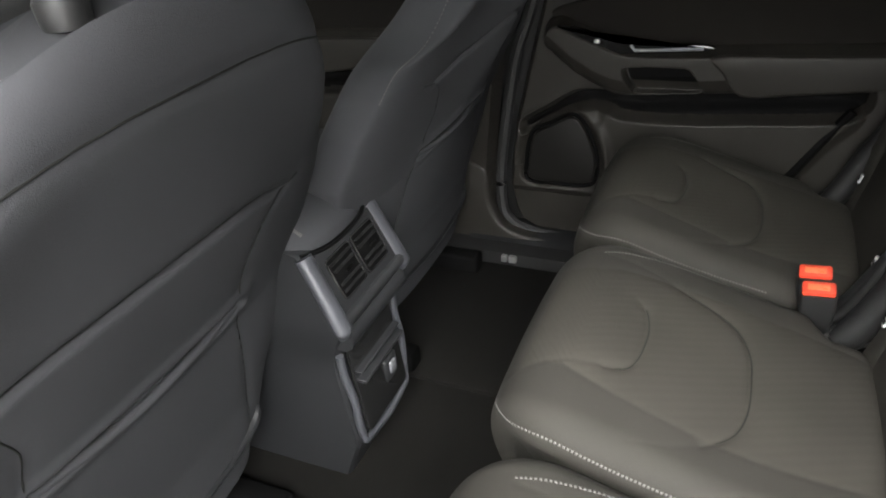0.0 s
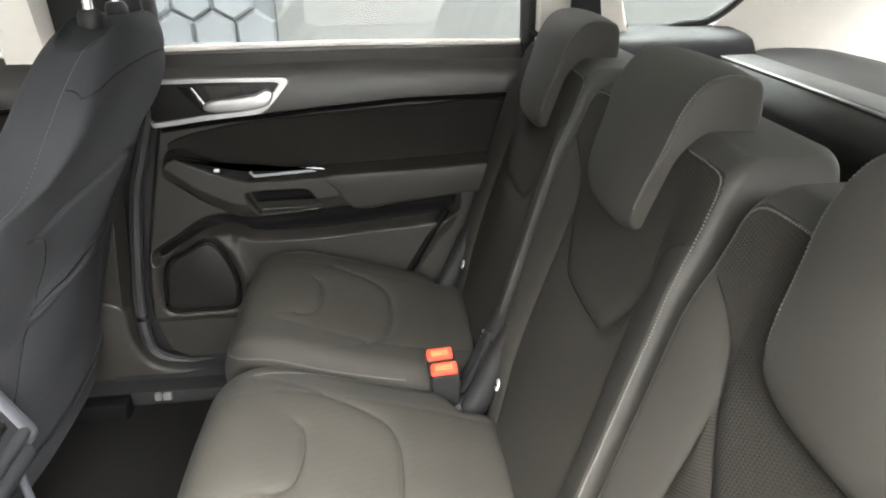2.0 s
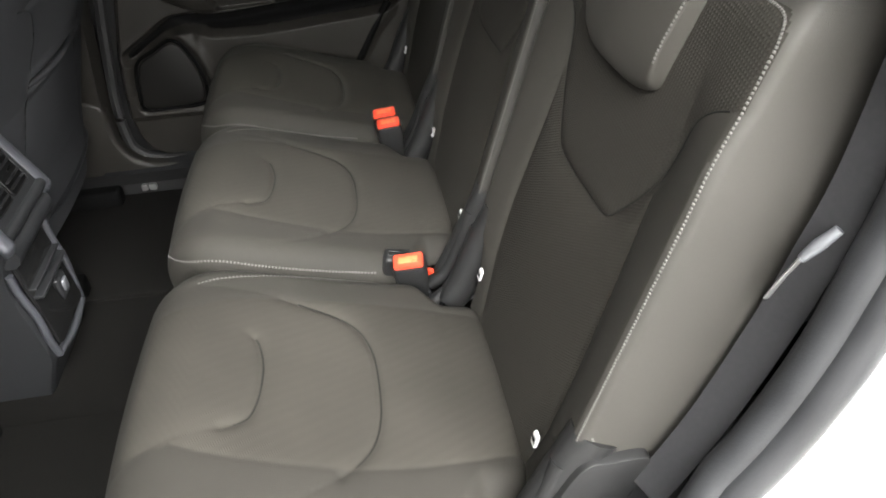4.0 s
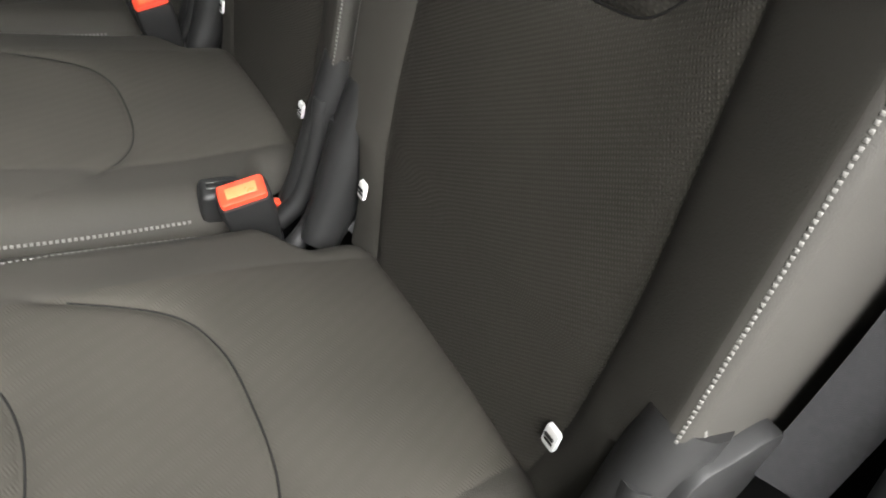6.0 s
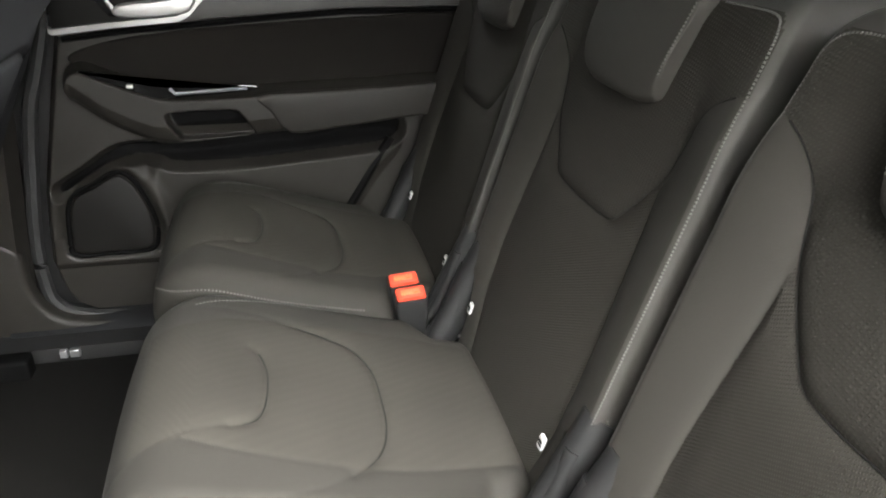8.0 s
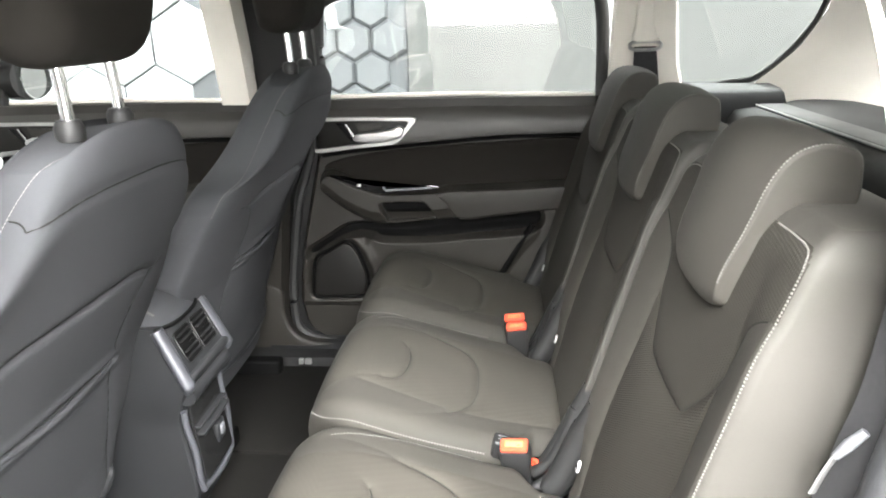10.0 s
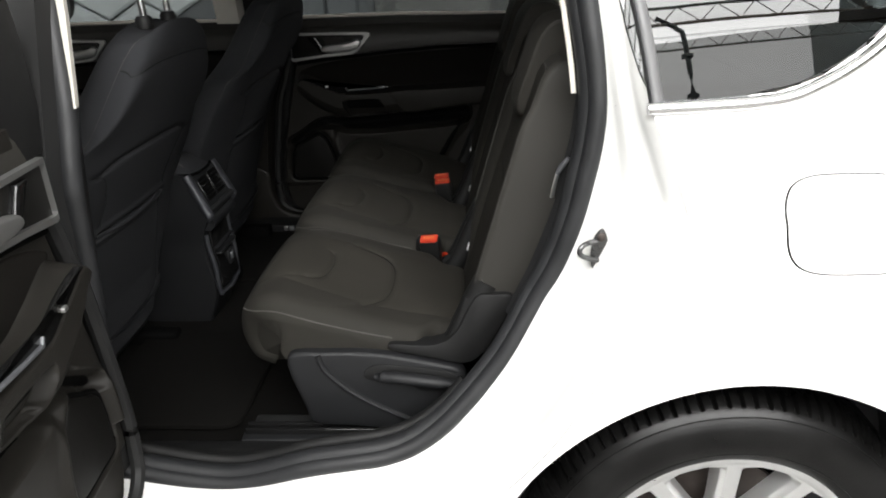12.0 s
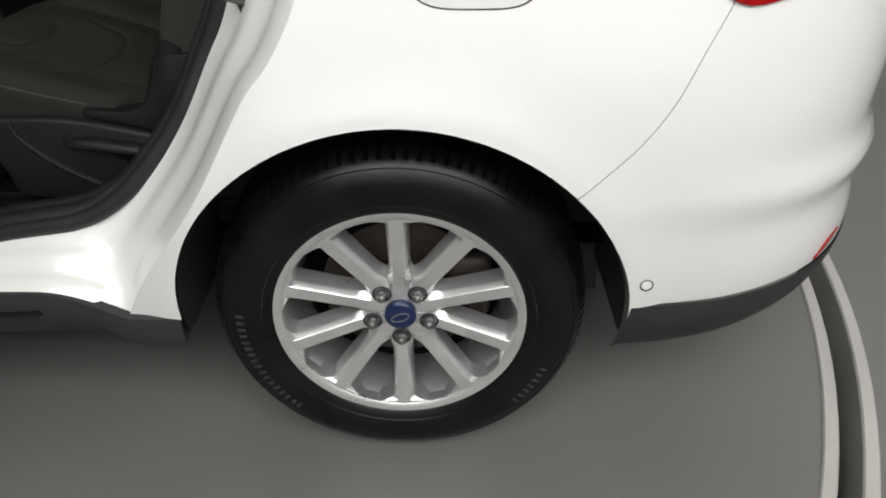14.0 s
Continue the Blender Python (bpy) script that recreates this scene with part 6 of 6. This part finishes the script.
grip = part("grip", box("grip", (0.150, -0.20, 1.106), (0.192, -0.04, 1.118), 0.005), DARK_PLASTIC, cover, "dark pull grip")
part("grip_lip", box("grip_lip", (0.156, -0.18, 1.1165), (0.166, -0.06, 1.122), 0.002), TRIM_SILVER, grip)
part("end_bracket", box("end_bracket", (-0.01, 0.645, 1.075), (0.085, 0.695, 1.132), 0.008), DARK_PLASTIC, cover)

# buckle tongue and belt hanging by the near seat
near_belt = thing("near_belt", "black seat belt with a bright tongue hanging beside the seat", "seat belt")
part("webbing", sheet("webbing", [[(x - 0.006, y + 0.018, z), (x + 0.006, y - 0.016, z)] for x, y, z in spline([(-0.232, -0.690, 1.22), (-0.246, -0.690, 1.05), (-0.262, -0.688, 0.97), (-0.272, -0.682, 0.91), (-0.312, -0.684, 0.80), (-0.355, -0.684, 0.71)], 8)], 0.0015, 50), BELT, near_belt)
part("tongue", tube("tongue", [(-0.281, -0.674, 0.929), (-0.278, -0.682, 0.955), (-0.274, -0.690, 0.979)], 0.0042, 10, flat=0.4), SATIN, near_belt, "bright steel belt tongue")
part("tongue_grip", tube("tongue_grip", [(-0.275, -0.690, 0.976), (-0.268, -0.694, 0.990), (-0.258, -0.697, 1.004)], [0.0035, 0.0052, 0.004], 10), TRIM_SILVER, near_belt, "pale plastic tongue grip")

# ---- rear wheel ----
HUB = (0.0, -0.878, 0.336)
wheel = part("wheel", lathe("wheel", [(0.208, 0.10), (0.214, 0.06), (0.217, 0.0), (0.224, -0.012), (0.2285, -0.016), (0.2265, -0.021), (0.221, -0.018), (0.213, -0.008), (0.207, 0.03), (0.200, 0.09), (0.195, 0.17), (0.19, 0.17)], 96, "y", HUB, caps=False), ALLOY, car, "ten-spoke silver alloy wheel")

part("rim_lip", lathe("rim_lip", [(0.2285, -0.010), (0.2290, -0.017), (0.2265, -0.0215), (0.2200, -0.0205), (0.2130, -0.0190), (0.2095, -0.0165), (0.2090, -0.004), (0.2110, 0.010)], 120, "y", HUB, caps=False), ALLOY, wheel)


def tyre():
    prof = spline([(0.215, 0.020), (0.221, -0.014), (0.232, -0.026), (0.262, -0.036), (0.290, -0.034), (0.312, -0.022), (0.326, -0.004), (0.334, 0.020), (0.338, 0.060), (0.339, 0.095), (0.338, 0.130), (0.332, 0.175), (0.30, 0.205), (0.25, 0.20)], 5)
    seg = 480
    loops = []
    for r, y in prof:
        loop = []
        for i in range(seg):
            a = 2 * math.pi * i / seg
            rr = r
            if 0.318 < r and y < 0.05:
                if (i % 10) == 0 or (i % 10 == 5 and r < 0.335):
                    rr -= 0.009 * min(1.0, (r - 0.318) / 0.006)
            if 0.330 < r:
                for gy in (0.052, 0.082, 0.112):
                    if abs(y - gy) < 0.006:
                        rr -= 0.008
            # a flat where it stands on the ground
            z = HUB[2] + rr * math.sin(a)
            loop.append((HUB[0] + rr * math.cos(a), HUB[1] + y, max(z, 0.001)))
        loops.append(loop)
    return rings("tyre", loops, True, False, 30)


ty = part("tyre", tyre(), TYRE, wheel, "worn black rubber tyre")
part("tyre_rib", joined("tyre_rib", [tube("r", [(HUB[0] + r * math.cos(a), HUB[1] + y, HUB[2] + r * math.sin(a)) for a in np.linspace(0, 2 * math.pi, 120, endpoint=False)], 0.0012, 5, True, up=(0, 1, 0)) for r, y in ((0.308, -0.0255), (0.243, -0.0305))]), TYRE, wheel)
# moulded sidewall lettering, as raised bars
for a0, a1, n in ((174, 226, 17), (318, 340, 7)):
    bars = []
    for k in range(n):
        a = radians(a0 + (a1 - a0) * (k + 0.5) / n)
        b = box("b", (-0.0035, -0.0015, -0.007), (0.0035, 0.0015, 0.007), 0.0006)
        b.transform(Matrix.Translation((HUB[0] + 0.280 * math.cos(a), HUB[1] - 0.0355, HUB[2] + 0.280 * math.sin(a))) @ Matrix.Rotation(math.pi / 2 - a, 4, "Y"))
        bars.append(b)
    for b in bars:
        part("sidewall_bar", b, CLADDING, ty, "raised sidewall bar")


def spoke():
    """One tenth of the wheel's face, pointing up: a ridged spoke that widens into the hub and, with rounded corners, into the rim."""
    loops = []
    fan = math.tan(math.pi / 10)
    for r in np.r_[np.linspace(0.030, 0.076, 8), np.linspace(0.079, 0.100, 9), np.linspace(0.106, 0.172, 9), np.linspace(0.178, 0.193, 4), np.linspace(0.1945, 0.2055, 14), 0.208, 0.212]:
        w = 0.0168 + 0.0016 * (r - 0.1) / 0.1
        for start, end in ((0.100, 0.074), (0.1945, 0.2055)):
            k = min(1.0, max(0.0, (r - start) / (end - start)))
            w += (r * fan - 0.0170) * (1 - math.sqrt(1 - k * k)) if k > 0 else 0.0
        w = min(w, r * fan)
        ridge = min(0.0095 + 0.002 * (r - 0.05) / 0.15, w * 0.8)
        y = HUB[1] + np.interp(r, [0.03, 0.06, 0.09, 0.15, 0.195, 0.212], [0.004, 0.003, -0.001, -0.009, -0.0150, -0.0165])
        low = 0.0115 * smooth01(0.050, 0.075, r) * (1 - smooth01(0.196, 0.206, r))
        full = w >= r * fan * 0.98
        back = 0.004 if full else 0.036
        row = [(-w * (1.0 if full else 1.10), y + low + back, r), (-w, y + low + 0.002, r), (-w * 0.97, y + low, r)]
        row += [(-ridge - 0.0012, y + 0.0012 * (low > 0.002), r), (-ridge, y, r), (0.0, y - 0.0004, r), (ridge, y, r), (ridge + 0.0012, y + 0.0012 * (low > 0.002), r)]
        row += [(w * 0.97, y + low, r), (w, y + low + 0.002, r), (w * (1.0 if full else 1.10), y + low + back, r)]
        loops.append(row)
    return rings("spoke", loops, False, False, 20)


base_spoke = spoke()
for k in range(10):
    me = base_spoke.copy()
    me.transform(Matrix.Translation((HUB[0], 0, HUB[2])) @ Matrix.Rotation(radians(36 * k), 4, "Y"))
    part("spoke", me, ALLOY, wheel)
part("hub_plate", lathe("hub_plate", [(0.030, 0.06), (0.066, 0.05), (0.068, 0.020), (0.060, 0.010), (0.040, 0.008), (0.034, 0.006), (0.001, 0.006)], 60, "y", HUB), ALLOY, wheel)
for k in range(5):
    a = radians(-90 + 72 * k)
    c = (HUB[0] + 0.054 * math.cos(a), HUB[1], HUB[2] + 0.054 * math.sin(a))
    nut = part("wheel_nut", lathe("wheel_nut", [(0.0118, 0.012), (0.0118, -0.006), (0.0095, -0.009), (0.0075, -0.0150), (0.004, -0.0175), (0.001, -0.0178)], 12, "y", c, 25), NUT_STEEL, wheel, "steel wheel nut")
    part("nut_well", tube("nut_well", [(c[0] + 0.0155 * math.cos(t), HUB[1] + 0.001, c[2] + 0.0155 * math.sin(t)) for t in np.linspace(0, 2 * math.pi, 20, endpoint=False)], 0.0022, 6, True, up=(0, 1, 0)), CLADDING, wheel)
part("centre_cap", lathe("centre_cap", [(0.0285, 0.006), (0.0285, -0.006), (0.026, -0.009), (0.014, -0.0105), (0.001, -0.011)], 40, "y", HUB), BLUE_CAP, wheel, "dark blue centre cap")
oval = [(HUB[0] + 0.0165 * math.cos(t) * math.cos(0.35) - 0.008 * math.sin(t) * math.sin(0.35), HUB[1] - 0.0112, HUB[2] + 0.0165 * math.cos(t) * math.sin(0.35) + 0.008 * math.sin(t) * math.cos(0.35)) for t in np.linspace(0, 2 * math.pi, 30, endpoint=False)]
part("cap_oval", tube("cap_oval", oval, 0.0010, 6, True, up=(0, 1, 0)), SATIN, wheel, "pale oval line")
part("brake_disc", lathe("brake_disc", [(0.06, 0.075), (0.150, 0.075), (0.150, 0.088), (0.06, 0.088)], 60, "y", HUB), STEEL, wheel, "rusty brake disc")
part("brake_caliper", box("brake_caliper", (0.085, HUB[1] + 0.055, 0.28), (0.165, HUB[1] + 0.12, 0.42), 0.015), STEEL, wheel)
part("backing_plate", lathe("backing_plate", [(0.001, 0.10), (0.19, 0.10), (0.19, 0.105), (0.001, 0.105)], 40, "y", HUB), BLACK_AND_SHADE, wheel)

# the other three wheels
for dx, flip in ((-2.85, 1), (-2.85, -1), (0.0, -1)):
    m = Matrix.Translation((dx, 0, 0)) @ Matrix.Diagonal((1, flip, 1, 1))
    for kind in [wheel] + [c for c in wheel.children if c.name.split(".")[0] in ("spoke", "rim_lip", "hub_plate", "centre_cap")]:
        me = kind.data.copy()
        me.transform(m)
        if flip < 0:
            me.flip_normals()
        if kind is wheel:
            other = part("wheel", me, ALLOY, car, "ten-spoke silver alloy wheel")
        else:
            part(kind.name.split(".")[0], me, None, other)
    me = ty.data.copy()
    me.transform(m)
    if flip < 0:
        me.flip_normals()
    part("tyre", me, TYRE, other, "worn black rubber tyre")

# ---- the hall: floor, turntable, walls ----
TX, TY, TR = -1.395, 0.138, 2.501


def disc(name, r0, r1, z0, z1, mat, label, seg=160):
    loops = []
    for r, z in ((r0, z0), (r0, z1 - 0.004), (r0 + 0.004, z1), (r1 - 0.004, z1), (r1, z1 - 0.004), (r1, z0)):
        loops.append([(TX + r * math.cos(a), TY + r * math.sin(a), z) for a in np.linspace(0, 2 * math.pi, seg, endpoint=False)])
    me = rings(name, loops + [loops[0]], True, False, 40)
    return tagged(part(name, me, mat, None), label, "turntable", kind="structure")


table = rings("turntable", [[(TX + r * math.cos(a), TY + r * math.sin(a), z) for a in np.linspace(0, 2 * math.pi, 160, endpoint=False)] for r, z in ((TR - 0.03, -0.12), (TR - 0.03, 0.0), (1.2, 0.0), (0.02, 0.0))], True, True, 40)
tagged(part("turntable", table, FLOOR), "round grey-coated turntable floor", "turntable", kind="structure")
disc("turntable_rim", TR - 0.03, TR + 0.001, -0.12, 0.006, RIM_STEEL, "pale metal rim of the turntable")
disc("pit_ring", TR + 0.037, TR + 0.067, -0.15, 0.030, RIM_STEEL, "pale metal ring round the turntable")
flo = []
for r in (TR + 0.065, 3.4, 5.0, 9.0, 14.0, 40.0):
    flo.append([(TX + r * math.cos(a), TY + r * math.sin(a), 0.0) for a in np.linspace(0, 2 * math.pi, 96, endpoint=False)])
tagged(part("ground", rings("ground", flo, True, False), FLOOR), "grey coated hall floor", "floor", kind="structure")
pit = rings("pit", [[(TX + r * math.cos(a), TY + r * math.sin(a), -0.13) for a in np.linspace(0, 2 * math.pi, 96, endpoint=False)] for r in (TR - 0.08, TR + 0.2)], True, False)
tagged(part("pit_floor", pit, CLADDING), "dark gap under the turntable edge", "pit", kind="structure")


def wall(name, lo, hi, mat, label):
    return tagged(part(name, box(name, lo, hi, 0.01), mat), label, "wall", kind="structure")


WALL_Y, EDGE_X = 4.0, -1.20
wall("wall_north", (EDGE_X, WALL_Y, 0), (9, WALL_Y + 0.2, 5.0), WALL, "smooth grey hall wall")
back = wall("wall_panelled", (-9, WALL_Y + 0.06, 0), (EDGE_X - 0.004, WALL_Y + 0.26, 5.0), HEX_DARK, "wall clad in pale and slate hexagon panels")
wall("wall_east", (9.0, -9, 0), (9.2, 4.2, 5.0), WALL, "grey hall wall")
# unseen closing wall, kept dark so less light reaches the seat backs
wall("wall_west", (-9.2, -9, 0), (-9.0, 4.2, 5.0), UNSEEN_DARK_WALL, "unseen hall wall, darkened to cut light on the seats")
wall("wall_south", (-9, -9.2, 0), (9, -9.0, 5.0), HALL, "pale sheet wall of the hall")
tagged(part("ceiling", box("ceiling", (-9.2, -9.2, 5.0), (9.2, 4.3, 5.2), 0.01), HALL), "pale hall roof", "ceiling", kind="structure")
# hexagon panels, points up: small slate ones beside the plain wall, large pale ones further along
def hexagons(r, x0, x1, z0, z1, mat):
    line = [(r * 0.97 * math.sin(radians(60 * k)), r * 0.97 * math.cos(radians(60 * k))) for k in range(6)]
    me = slab("panel", line, 0.05, 0.022, lambda u, v, h: (u, -h, v), 1, 20)
    me.materials.append(mat)
    n = 0
    for j in range(int((z1 - z0) / (1.5 * r))):
        x = x1 - r * math.sqrt(3) / 2 * (1 + j % 2)
        while x - r * math.sqrt(3) / 2 > x0:
            ob = new("panel", me)
            ob.parent = back
            ob.location = (x, WALL_Y + 0.058 - 0.018 * ((n * 7 + j * 5) % 3), z0 + j * 1.5 * r)
            x -= r * math.sqrt(3)
            n += 1


hexagons(0.148, -2.55, EDGE_X, 0.3, 3.0, HEX_DARK)
hexagons(0.30, -8.5, -2.55, 0.3, 3.6, HEX_PALE)
# roof trusses over the open side, mirrored in the quarter window
def truss(y, z, name="roof_truss"):
    ob = thing(name, "brown steel lattice roof truss", "truss", "roof trusses")
    for dz in (0.0, 0.45):
        part("chord", box("chord", (-9, y - 0.03, z + dz - 0.03), (9, y + 0.03, z + dz + 0.03), 0.005), GIRDER, ob)
    zig = [(x, y, z + (0.45 if k % 2 else 0.0)) for k, x in enumerate(np.linspace(-8.8, 8.8, 40))]
    part("lattice", tube("lattice", zig, 0.018, 6), GIRDER, ob)
    return ob


for y, z in ((-3.6, 3.4), (-5.6, 3.4), (-7.6, 3.4)):
    truss(y, z)
pipe = thing("standpipe", "dark vertical pipe with clamps on the hall wall", "pipe")
part("pipe", tube("pipe", spline([(0.6, -5.0, 0.0), (0.6, -5.0, 2.6), (0.5, -5.0, 3.0), (0.1, -5.0, 3.3)], 8), 0.05, 12), CLADDING, pipe)
for z in (0.8, 1.6, 2.4):
    part("clamp", box("clamp", (0.5, -5.08, z - 0.04), (0.7, -4.92, z + 0.04), 0.01), CLADDING, pipe)
